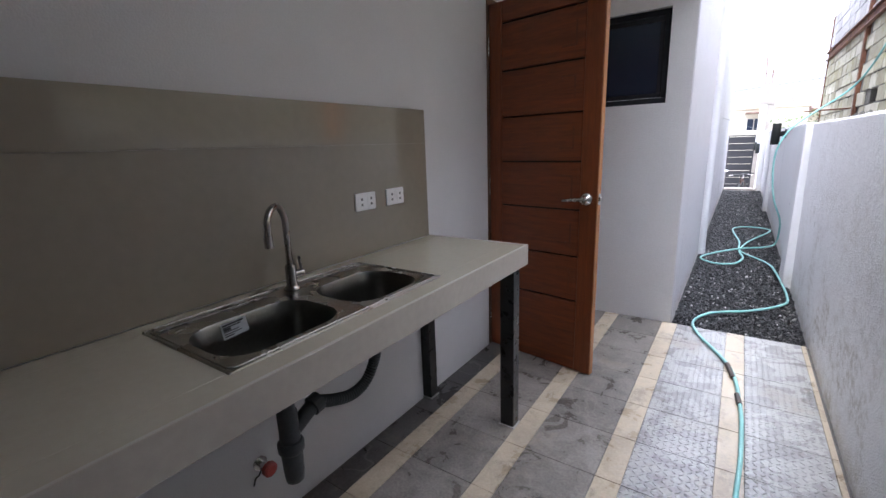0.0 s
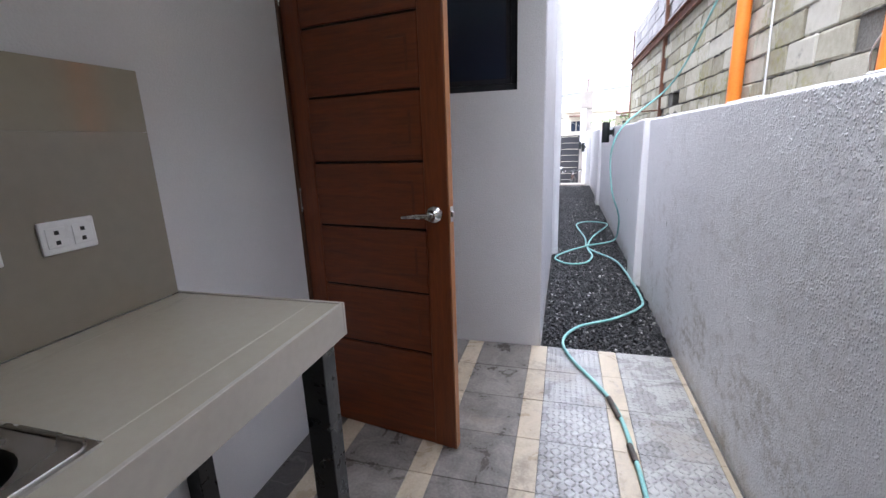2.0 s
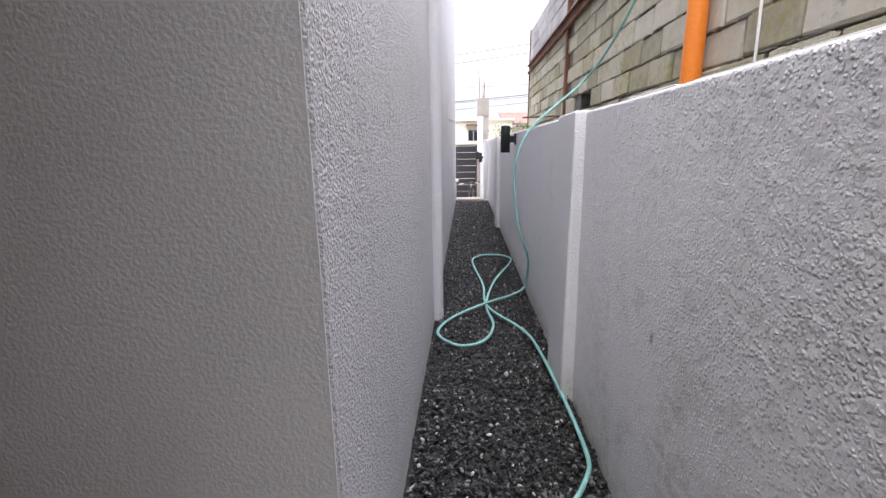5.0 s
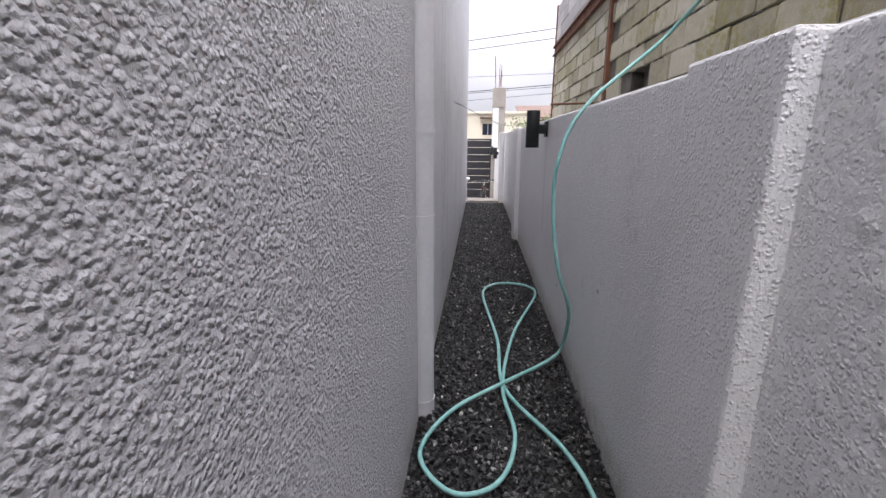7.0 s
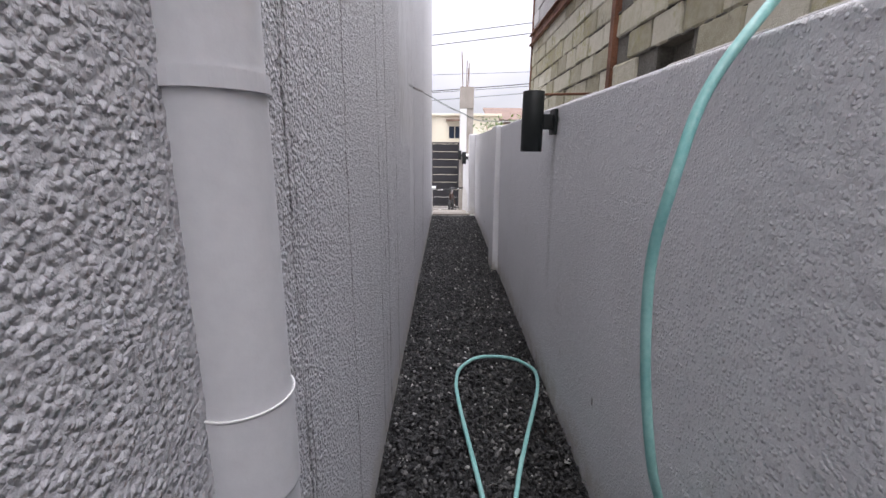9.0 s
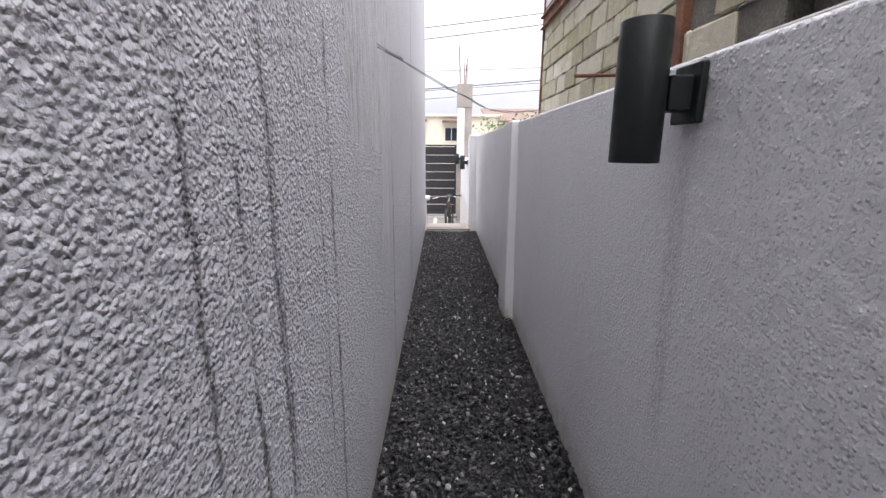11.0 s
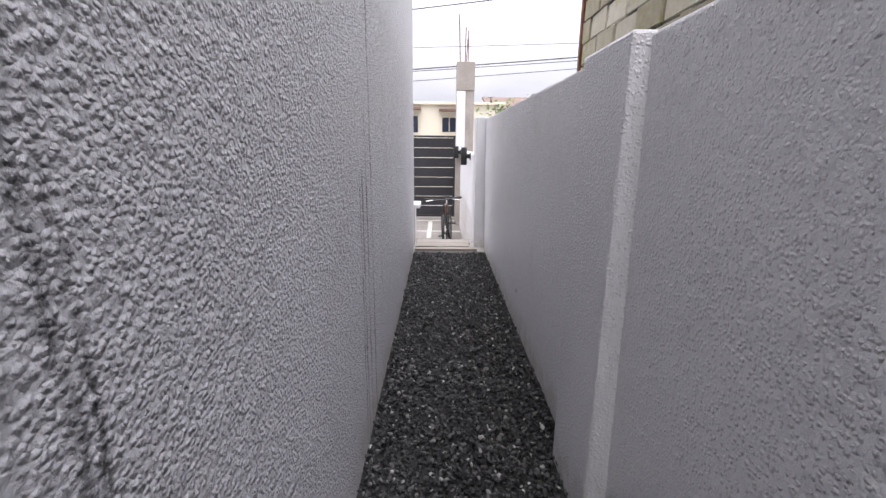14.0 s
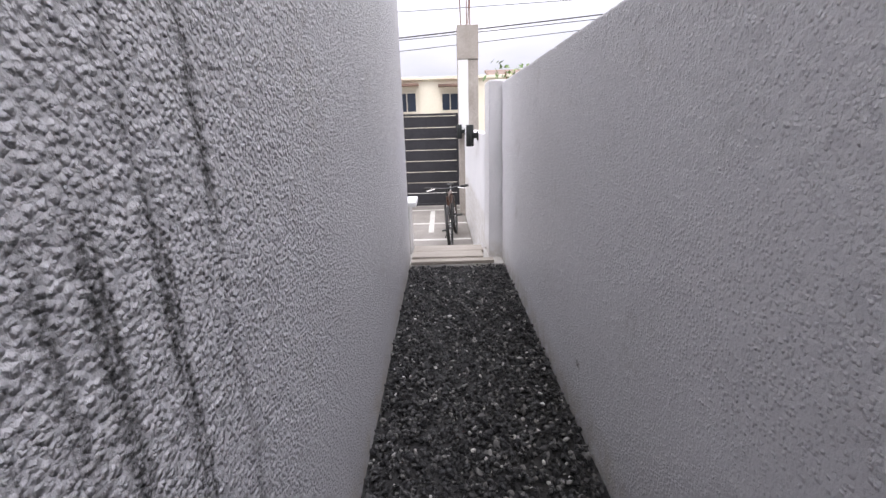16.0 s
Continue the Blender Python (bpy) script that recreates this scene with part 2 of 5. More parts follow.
def floor_tile(name, dark, light, tread=False):
    m, nt, b = material(name, 0.45)
    v = place(nt)
    one = nt.nodes.new("ShaderNodeObjectInfo").outputs["Random"]
    cloud_ = grain(nt, v, 7, 5, 0.65, 0.8)
    fine = grain(nt, v, 90, 3)
    f = calc(nt, "ADD", calc(nt, "MULTIPLY", cloud_, 0.7), calc(nt, "MULTIPLY", fine, 0.3))
    f = calc(nt, "ADD", f, calc(nt, "MULTIPLY", calc(nt, "SUBTRACT", one, 0.5), 0.10))
    col = ramp(nt, f, [(0.34, dark), (0.66, light)])
    dust = span(nt, grain(nt, v, 2.2, 5, 0.7), 0.52, 0.72)
    col = blend(nt, calc(nt, "MULTIPLY", dust, 0.6), col, (0.34, 0.29, 0.22))
    # tracked-in mud and dried puddle rims
    mud = calc(nt, "MULTIPLY", span(nt, grain(nt, v, 4.3, 5, 0.7, 0.6), 0.50, 0.66), span(nt, grain(nt, v, 31, 4, 0.7), 0.36, 0.60))
    col = blend(nt, calc(nt, "MULTIPLY", mud, 0.5), col, (0.115, 0.095, 0.075))
    puddle = grain(nt, v, 3.1, 3, 0.5, 0.4)
    rim_ = band(nt, puddle, 0.555, 0.572, 0.008)
    col = blend(nt, calc(nt, "MULTIPLY", rim_, 0.14), col, (0.42, 0.39, 0.34))
    put(nt, b.inputs["Base Color"], col)
    h = calc(nt, "MULTIPLY", fine, 0.25)
    if tread:
        # a raised tread of lens-shaped bars, turned one way and the other
        x, y, z = sep(nt)
        px, py = calc(nt, "DIVIDE", x, 0.027), calc(nt, "DIVIDE", y, 0.027)
        fx = calc(nt, "SUBTRACT", calc(nt, "FRACT", calc(nt, "ADD", px, 400.0)), 0.5)
        fy = calc(nt, "SUBTRACT", calc(nt, "FRACT", calc(nt, "ADD", py, 400.0)), 0.5)
        cell = calc(nt, "ADD", calc(nt, "FLOOR", calc(nt, "ADD", px, 400.0)), calc(nt, "FLOOR", calc(nt, "ADD", py, 400.0)))
        turn = calc(nt, "SUBTRACT", calc(nt, "MULTIPLY", calc(nt, "MODULO", cell, 2.0), 2.0), 1.0)
        sy = calc(nt, "MULTIPLY", fy, turn)
        u, w = calc(nt, "ADD", fx, sy), calc(nt, "SUBTRACT", fx, sy)
        u2 = calc(nt, "POWER", calc(nt, "DIVIDE", calc(nt, "ABSOLUTE", u), 0.62), 2.0)
        w2 = calc(nt, "POWER", calc(nt, "DIVIDE", calc(nt, "ABSOLUTE", w), 0.24), 2.0)
        bar = span(nt, calc(nt, "ADD", u2, w2), 0.2, 1.0, 1.0, 0.0)
        h = calc(nt, "ADD", h, calc(nt, "MULTIPLY", bar, calc(nt, "SUBTRACT", 1.0, calc(nt, "MULTIPLY", dust, 0.7))))
    put(nt, b.inputs["Roughness"], span(nt, calc(nt, "ADD", cloud_, calc(nt, "MULTIPLY", dust, 0.3)), 0.35, 0.8, 0.20 if tread else 0.26, 0.5 if tread else 0.62))
    bump(nt, b, h, 0.0055 if tread else 0.0012)
    return m


def stones(name, source):
    """Crushed rock or rough block, one tone a piece."""
    m, nt, b = material(name, 0.7, 0.0, 0.4)
    if source == "island":
        one = nt.nodes.new("ShaderNodeNewGeometry").outputs["Random Per Island"]
    else:
        one = nt.nodes.new("ShaderNodeObjectInfo").outputs["Random"]
    return m, nt, b, one


def gravel_material():
    m, nt, b, one = stones("gravel_rock", "island")
    col = ramp(nt, one, [(0.0, (0.006, 0.0062, 0.007)), (0.45, (0.022, 0.022, 0.024)), (0.8, (0.058, 0.057, 0.058)), (0.965, (0.165, 0.161, 0.156)), (1.0, (0.5, 0.49, 0.47))])
    v = place(nt)
    col = blend(nt, span(nt, grain(nt, v, 140, 2), 0.5, 0.7, 0.0, 0.14), col, (0.07, 0.068, 0.065))
    put(nt, b.inputs["Base Color"], col)
    put(nt, b.inputs["Roughness"], span(nt, one, 0.0, 1.0, 0.32, 0.7))
    bump(nt, b, grain(nt, v, 220, 3), 0.0012)
    return m


def block_material(name, source, upper=False):
    m, nt, b, one = stones(name, source)
    v = place(nt)
    f = calc(nt, "ADD", calc(nt, "MULTIPLY", grain(nt, v, 14, 5, 0.7), 0.55), calc(nt, "MULTIPLY", one, 0.45))
    if upper:
        col = ramp(nt, f, [(0.3, (0.34, 0.33, 0.33)), (0.7, (0.52, 0.51, 0.51))])
    else:
        col = ramp(nt, f, [(0.25, (0.30, 0.275, 0.195)), (0.5, (0.44, 0.415, 0.32)), (0.75, (0.56, 0.535, 0.45))])
        moss = calc(nt, "MULTIPLY", span(nt, grain(nt, v, 1.5, 4, 0.6), 0.46, 0.66), span(nt, grain(nt, v, 19, 4, 0.7), 0.40, 0.66))
        col = blend(nt, calc(nt, "MULTIPLY", moss, 0.8), col, (0.29, 0.27, 0.08))
        soot = calc(nt, "MULTIPLY", span(nt, grain(nt, v, 3.2, 5, 0.7), 0.58, 0.72), span(nt, grain(nt, v, 33, 3), 0.42, 0.6))
        col = blend(nt, calc(nt, "MULTIPLY", soot, 0.55), col, (0.12, 0.115, 0.10))
    put(nt, b.inputs["Base Color"], col)
    b.inputs["Roughness"].default_value = 0.9
    bump(nt, b, calc(nt, "ADD", grain(nt, v, 110, 4, 0.7), calc(nt, "MULTIPLY", grain(nt, v, 24, 3), 0.8)), 0.006)
    return m


STUCCO_HOUSE = stucco("splatter_plaster", (0.59, 0.586, 0.605), 124, 0.0052, house=True)
STUCCO_WALL = stucco("fine_splatter_plaster", (0.84, 0.835, 0.85), 128, 0.0034)
PLASTER = paint("painted_plaster", (0.62, 0.62, 0.625), (0.68, 0.68, 0.68), 0.6, fine=180, depth=0.0008)
PLASTER_ROUGH = paint("combed_plaster", (0.60, 0.585, 0.57), (0.68, 0.67, 0.655), 0.65, big=1.3, fine=120, depth=0.003)
CEILING = paint("ceiling_paint", (0.64, 0.64, 0.63), (0.70, 0.70, 0.69), 0.7, depth=0.0005)
TILE_GREY = floor_tile("grey_floor_tile", (0.10, 0.089, 0.077), (0.28, 0.255, 0.225))
# for the column along the kitchen wall, darker than the grey tiles
TILE_DARK = floor_tile("dark_floor_tile", (0.035, 0.032, 0.029), (0.10, 0.095, 0.088))
TILE_TREAD = floor_tile("tread_floor_tile", (0.23, 0.225, 0.218), (0.43, 0.42, 0.405), True)
TILE_CREAM = floor_tile("cream_floor_tile", (0.36, 0.295, 0.205), (0.53, 0.45, 0.33))
GROUT = paint("dark_grout", (0.07, 0.065, 0.06), (0.14, 0.13, 0.12), 0.85, fine=90, depth=0.002)
CEMENT = paint("cement", (0.34, 0.33, 0.31), (0.50, 0.485, 0.46), 0.85, big=3, fine=70, depth=0.003)
CEMENT_DARK = paint("damp_cement", (0.09, 0.088, 0.085), (0.19, 0.185, 0.175), 0.8, big=4, fine=60, depth=0.004)
# near-black, so the gaps between the stones come out dark by colour
GRAVEL_BED = paint("near_black_gravel_bed", (0.006, 0.006, 0.007), (0.022, 0.021, 0.02), 0.8, big=9, fine=120, depth=0.004)
CONCRETE = paint("bare_concrete", (0.24, 0.215, 0.19), (0.37, 0.34, 0.31), 0.85, big=2.5, fine=40, depth=0.004)
MORTAR = paint("mortar", (0.07, 0.067, 0.058), (0.19, 0.18, 0.155), 0.95, big=4, fine=60, depth=0.008)
SPLASH = paint("beige_glazed_tile", (0.255, 0.228, 0.175), (0.28, 0.252, 0.195), 0.09, big=1.5, fine=30, depth=0.0, spec=0.5, vary=0.01)
COUNTER = paint("cream_counter_tile", (0.41, 0.378, 0.295), (0.44, 0.408, 0.32), 0.24, big=2.5, fine=45, depth=0.0, vary=0.01)
COUNTER_EDGE = paint("cream_counter_edge", (0.37, 0.335, 0.28), (0.42, 0.385, 0.32), 0.3, big=5, fine=45, depth=0.0, vary=0.02)
STEEL = paint("brushed_steel", (0.36, 0.345, 0.32), (0.42, 0.405, 0.38), 0.27, 1.0, big=2, fine=90, depth=0.0, vary=0.03)
# bowl colour carries the dark kitchen reflected in the steel
BOWL = paint("dark_reflection_steel", (0.11, 0.11, 0.10), (0.145, 0.145, 0.13), 0.34, 1.0, big=2, fine=90, depth=0.0, vary=0.03)
DARK_STEEL = paint("darker_steel", (0.24, 0.23, 0.215), (0.31, 0.30, 0.28), 0.24, 1.0, big=5, fine=90, depth=0.0, vary=0.03)
CHROME = paint("satin_chrome", (0.58, 0.57, 0.55), (0.66, 0.65, 0.63), 0.2, 1.0, big=9, fine=200, depth=0.0)
BLACK_PAINT = paint("black_enamel", (0.008, 0.009, 0.010), (0.016, 0.018, 0.019), 0.35, big=6, fine=120, depth=0.0006)
WINDOW_FRAME = paint("dark_anodised_aluminium", (0.008, 0.009, 0.012), (0.013, 0.015, 0.019), 0.6, big=6, fine=120, depth=0.0, spec=0.3)
BLACK_LAMP = paint("black_powder_coat", (0.009, 0.011, 0.011), (0.016, 0.019, 0.019), 0.5, big=6, fine=300, depth=0.0004, spec=0.3)
PVC_GREY = paint("grey_plastic", (0.035, 0.040, 0.044), (0.060, 0.066, 0.070), 0.4, big=8, fine=120, depth=0.0002, kind="Object")
PIPE_WHITE = paint("painted_pipe", (0.62, 0.62, 0.64), (0.70, 0.70, 0.715), 0.5, big=3, fine=50, depth=0.0008)
PVC_ORANGE = paint("orange_plastic", (0.78, 0.20, 0.02), (0.88, 0.27, 0.03), 0.4, big=3, fine=60, depth=0.0)
OUTLET = paint("white_plastic", (0.76, 0.76, 0.75), (0.82, 0.82, 0.81), 0.35, big=5, fine=90, depth=0.0)
SOCKET = paint("dark_slot", (0.02, 0.02, 0.02), (0.03, 0.03, 0.03), 0.6, depth=0.0)
HOSE = paint("teal_hose_rubber", (0.17, 0.42, 0.40), (0.30, 0.55, 0.52), 0.42, big=7, fine=90, depth=0.0004)
HOSE_TAPE = paint("rubber_tape", (0.03, 0.028, 0.026), (0.10, 0.075, 0.06), 0.6, big=20, fine=90, depth=0.001)
RUST = paint("rusty_steel", (0.07, 0.028, 0.014), (0.20, 0.085, 0.045), 0.85, big=6, fine=70, depth=0.003)
GATE = paint("charcoal_gate_paint", (0.014, 0.014, 0.018), (0.024, 0.024, 0.029), 0.55, big=3, fine=60, depth=0.0004)
CREAM = paint("cream_house_paint", (0.62, 0.57, 0.46), (0.70, 0.655, 0.54), 0.7, big=1, fine=20, depth=0.002)
ROOF = paint("brown_roofing", (0.12, 0.075, 0.055), (0.19, 0.12, 0.09), 0.7, big=2, fine=20, depth=0.003)
WIRE = paint("black_cable", (0.012, 0.012, 0.013), (0.03, 0.03, 0.032), 0.5, depth=0.0)
CABLE_GREEN = paint("dark_green_cable", (0.20, 0.23, 0.22), (0.32, 0.34, 0.33), 0.4, depth=0.0)
RUBBER = paint("tyre_rubber", (0.012, 0.012, 0.012), (0.03, 0.029, 0.028), 0.8, fine=90, depth=0.001, kind="Object")
BROWN_FRAME = paint("bronze_bike_paint", (0.06, 0.03, 0.02), (0.10, 0.05, 0.035), 0.35, depth=0.0, kind="Object")
RED_PAINT = paint("red_valve_paint", (0.30, 0.035, 0.03), (0.42, 0.06, 0.05), 0.4, depth=0.0)
STICKER = paint("white_label_paper", (0.30, 0.315, 0.315), (0.37, 0.385, 0.385), 0.6, depth=0.0)
INK = paint("black_ink", (0.015, 0.015, 0.015), (0.03, 0.03, 0.03), 0.6, depth=0.0)
BOARD = timber("weathered_board", (0.26, 0.23, 0.195), (0.40, 0.365, 0.32), (1.5, 14, 14), 0.8)
DOOR = timber("varnished_red_wood", (0.10, 0.021, 0.0045), (0.225, 0.052, 0.011), (1.2, 14, 14), 0.40)
DOOR_STILE = timber("varnished_red_wood_upright", (0.115, 0.025, 0.005), (0.24, 0.057, 0.012), (14, 14, 1.2), 0.38)
DOOR_EDGE = timber("lighter_wood_edge", (0.27, 0.105, 0.035), (0.40, 0.17, 0.06), (14, 14, 1.2), 0.42)
JAMB = timber("brown_stained_jamb", (0.065, 0.025, 0.010), (0.125, 0.052, 0.020), (14, 14, 1.2), 0.45)
GROOVE = paint("dark_groove", (0.010, 0.006, 0.004), (0.022, 0.012, 0.008), 0.7, depth=0.0)
ROUTED = paint("darker_routed_mark", (0.09, 0.021, 0.006), (0.165, 0.043, 0.012), 0.42, depth=0.0)
GRAVEL = gravel_material()
BLOCK = block_material("hollow_block", "object")
BLOCK_FAR = block_material("hollow_block_rest", "island")
BLOCK_UPPER = block_material("pale_hollow_block", "island", True)
GROUND = paint("bare_ground", (0.16, 0.145, 0.125), (0.30, 0.28, 0.25), 0.95, big=0.6, fine=12, depth=0.01)
YARD = paint("driveway_cement", (0.13, 0.118, 0.105), (0.21, 0.195, 0.178), 0.85, big=1.2, fine=30, depth=0.004)
# tinted glass; a bluish reflection is put into its base colour
TINTED, _nt, _b = material("tinted_glass_blue_sheen", 0.12, 0.0, 0.5)
_b.inputs["Base Color"].default_value = (0.018, 0.026, 0.044, 1)
LEAF, _nt, _b = material("green_leaf", 0.5)
put(_nt, _b.inputs["Base Color"], ramp(_nt, _nt.nodes.new("ShaderNodeNewGeometry").outputs["Random Per Island"], [(0.0, (0.05, 0.10, 0.02)), (0.6, (0.10, 0.17, 0.04)), (1.0, (0.19, 0.26, 0.07))]))


# ---- mesh helpers ----
def link(name, bm, mat, parent=None, label="", smooth=False):
    me = bpy.data.meshes.new(name)
    bm.normal_update()
    for f in bm.faces:
        f.smooth = smooth
    bm.to_mesh(me)
    bm.free()
    me.materials.append(mat)
    ob = new(name, me)
    if parent is not None:
        ob.parent = parent
    if label:
        ob["label"] = label
    return ob


def part(name, bm, mat, parent, label="", smooth=False):
    return link(name, bm, mat, parent, label, smooth)


def empty(name, at, label, category, group=""):
    ob = new(name)
    ob.location = at
    return tagged(ob, label, category, group)


def box(a, b, bevel=0.0, seg=1, into=None):
    bm = into or bmesh.new()
    r = bmesh.ops.create_cube(bm, size=1)
    for v in r["verts"]:
        v.co = [a[i] if v.co[i] < 0 else b[i] for i in range(3)]
    if bevel:
        es = list({e for v in r["verts"] for e in v.link_edges})
        bmesh.ops.bevel(bm, geom=es, offset=bevel, segments=seg, affect="EDGES", profile=0.5)
    return bm


def setting(name, bm, mat, label=""):
    return tagged(link(name, bm, mat), label, kind="structure")


def tube(points, radius, sides=10, into=None, caps=True):
    """A round tube along a line of points; radius may change from point to point."""
    bm = into or bmesh.new()
    pts = [Vector(p) for p in points]
    rs = radius if isinstance(radius, (list, tuple)) else [radius] * len(pts)
    rings, side = [], None
    for i, p in enumerate(pts):
        d = (pts[min(i + 1, len(pts) - 1)] - pts[max(i - 1, 0)]).normalized()
        if side is None:
            side = d.orthogonal().normalized()
        side = (side - d * side.dot(d)).normalized()
        up = d.cross(side)
        rings.append([bm.verts.new(p + (side * math.cos(k * math.tau / sides) + up * math.sin(k * math.tau / sides)) * rs[i]) for k in range(sides)])
    for a, b in zip(rings, rings[1:]):
        for k in range(sides):
            bm.faces.new((a[k], a[(k + 1) % sides], b[(k + 1) % sides], b[k]))
    if caps:
        bm.faces.new([bm.verts.new(v.co) for v in rings[0][::-1]])
        bm.faces.new([bm.verts.new(v.co) for v in rings[-1]])
    return bm


def curve(knots, steps=8):
    """Points of a smooth line through the knots."""
    ks = [Vector(k) for k in knots]
    ks = [ks[0] * 2 - ks[1]] + ks + [ks[-1] * 2 - ks[-2]]
    out = []
    for i in range(1, len(ks) - 2):
        p0, p1, p2, p3 = ks[i - 1:i + 3]
        for j in range(steps):
            t = j / steps
            out.append(0.5 * (2 * p1 + (p2 - p0) * t + (2 * p0 - 5 * p1 + 4 * p2 - p3) * t * t + (3 * p1 - p0 - 3 * p2 + p3) * t ** 3))
    return out + [ks[-2]]


def rounded(x0, x1, y0, y1, r, n=6):
    """Corner-rounded outline, anticlockwise."""
    out = []
    for cx, cy, a in ((x1 - r, y1 - r, 0), (x0 + r, y1 - r, 90), (x0 + r, y0 + r, 180), (x1 - r, y0 + r, 270)):
        out += [(cx + r * math.cos(radians(a + 90 * k / n)), cy + r * math.sin(radians(a + 90 * k / n))) for k in range(n + 1)]
    return out


def loft(rings, into=None, close=True, cap_start=False, cap_end=False):
    bm = into or bmesh.new()
    vs = [[bm.verts.new(p) for p in r] for r in rings]
    n = len(vs[0])
    for a, b in zip(vs, vs[1:]):
        for k in range(n if close else n - 1):
            bm.faces.new((a[k], a[(k + 1) % n], b[(k + 1) % n], b[k]))
    if cap_start:
        bm.faces.new([bm.verts.new(v.co) for v in vs[0][::-1]])
    if cap_end:
        bm.faces.new([bm.verts.new(v.co) for v in vs[-1]])
    return bm


# ---- the plan ----
HX = -0.33      # alley face of the house
WX = 0.434      # alley face of the boundary wall
KX = -1.318     # kitchen face of the house wall
HY = 3.39       # end of the tiled floor, front of the projecting house block
END = 13.16     # end of the alley
LOW = -0.80     # level of the front yard
TOP = 1.392     # top of the boundary wall
NX = 1.33       # face of the neighbour's block wall

# ground
setting("ground", box((-400, -400, -1.1), (400, 400, LOW - 0.03)), GROUND, "bare earth reaching the horizon")
setting("pavement", box((-7, 13.56, LOW - 0.2), (WX, 19.9, LOW), 0.004), YARD, "worn cement driveway in the front yard")
setting("road", box((-60, 20.3, LOW - 0.2), (60, 23.2, LOW - 0.01)), CEMENT, "pale concrete street beyond the gate")
setting("alley_bed", box((HX - 0.1, HY - 0.06, -0.9), (WX + 0.1, END - 0.16, -0.034)), GRAVEL_BED, "near-black bed darkening the gaps under the gravel")
setting("floor", box((KX - 0.1, -1.9, -0.3), (WX + 0.05, HY - 0.012, -0.008)), GROUT, "dark grout bed under the floor tiles")

# house: the wall with the window and the long wall on the alley
WIN = (-1.075, -0.485, 1.545, 2.135)
front = bmesh.new()
for a, b in (((-1.485, HX), (0, WIN[2])), ((-1.485, HX), (WIN[3], 5.6)), ((-1.485, WIN[0]), (WIN[2], WIN[3])), ((WIN[1], HX), (WIN[2], WIN[3]))):
    box((a[0], HY, b[0] - (0.4 if b[0] == 0 else 0)), (a[1] - 0.006, HY + 0.15, b[1]), into=front)
setting("wall_front", front, PLASTER_ROUGH, "white painted plaster wall with a small window")


def splashed(length, height, step, layers, seed):
    """Relief of thrown plaster on a grid: many small tilted crumbs, the highest one wins."""
    r = np.random.default_rng(seed)
    ny, nz = int(length / step) + 1, int(height / step) + 1
    relief = np.zeros((ny, nz))
    for per_area, r0, r1, h0, h1 in layers:
        n = int(per_area * length * height)
        cy, cz = r.uniform(0, ny - 1, n), r.uniform(0, nz - 1, n)
        rad = r.uniform(r0, r1, n) / step
        top = rad * step * r.uniform(h0, h1, n)
        stretch, turn = r.uniform(0.8, 1.2, n), r.uniform(0, math.pi, n)
        c, q = np.cos(turn), np.sin(turn)
        iy, iz = np.rint(cy).astype(int), np.rint(cz).astype(int)
        k = int(math.ceil(r1 * 1.2 / step))
        for a in range(-k, k + 1):
            for b in range(-k, k + 1):
                jy, jz = iy + a, iz + b
                dy, dz = jy - cy, jz - cz
                d2 = (((c * dy + q * dz) / stretch) ** 2 + ((c * dz - q * dy) * stretch) ** 2) / rad ** 2
                ok = (d2 < 1) & (jy >= 0) & (jy < ny) & (jz >= 0) & (jz < nz)
                np.maximum.at(relief, (jy[ok], jz[ok]), top[ok] * (1 - d2[ok]) ** 0.9)
    for axis in (0, 1):
        relief = 0.5 * relief + 0.25 * (np.roll(relief, 1, axis) + np.roll(relief, -1, axis))
    return relief


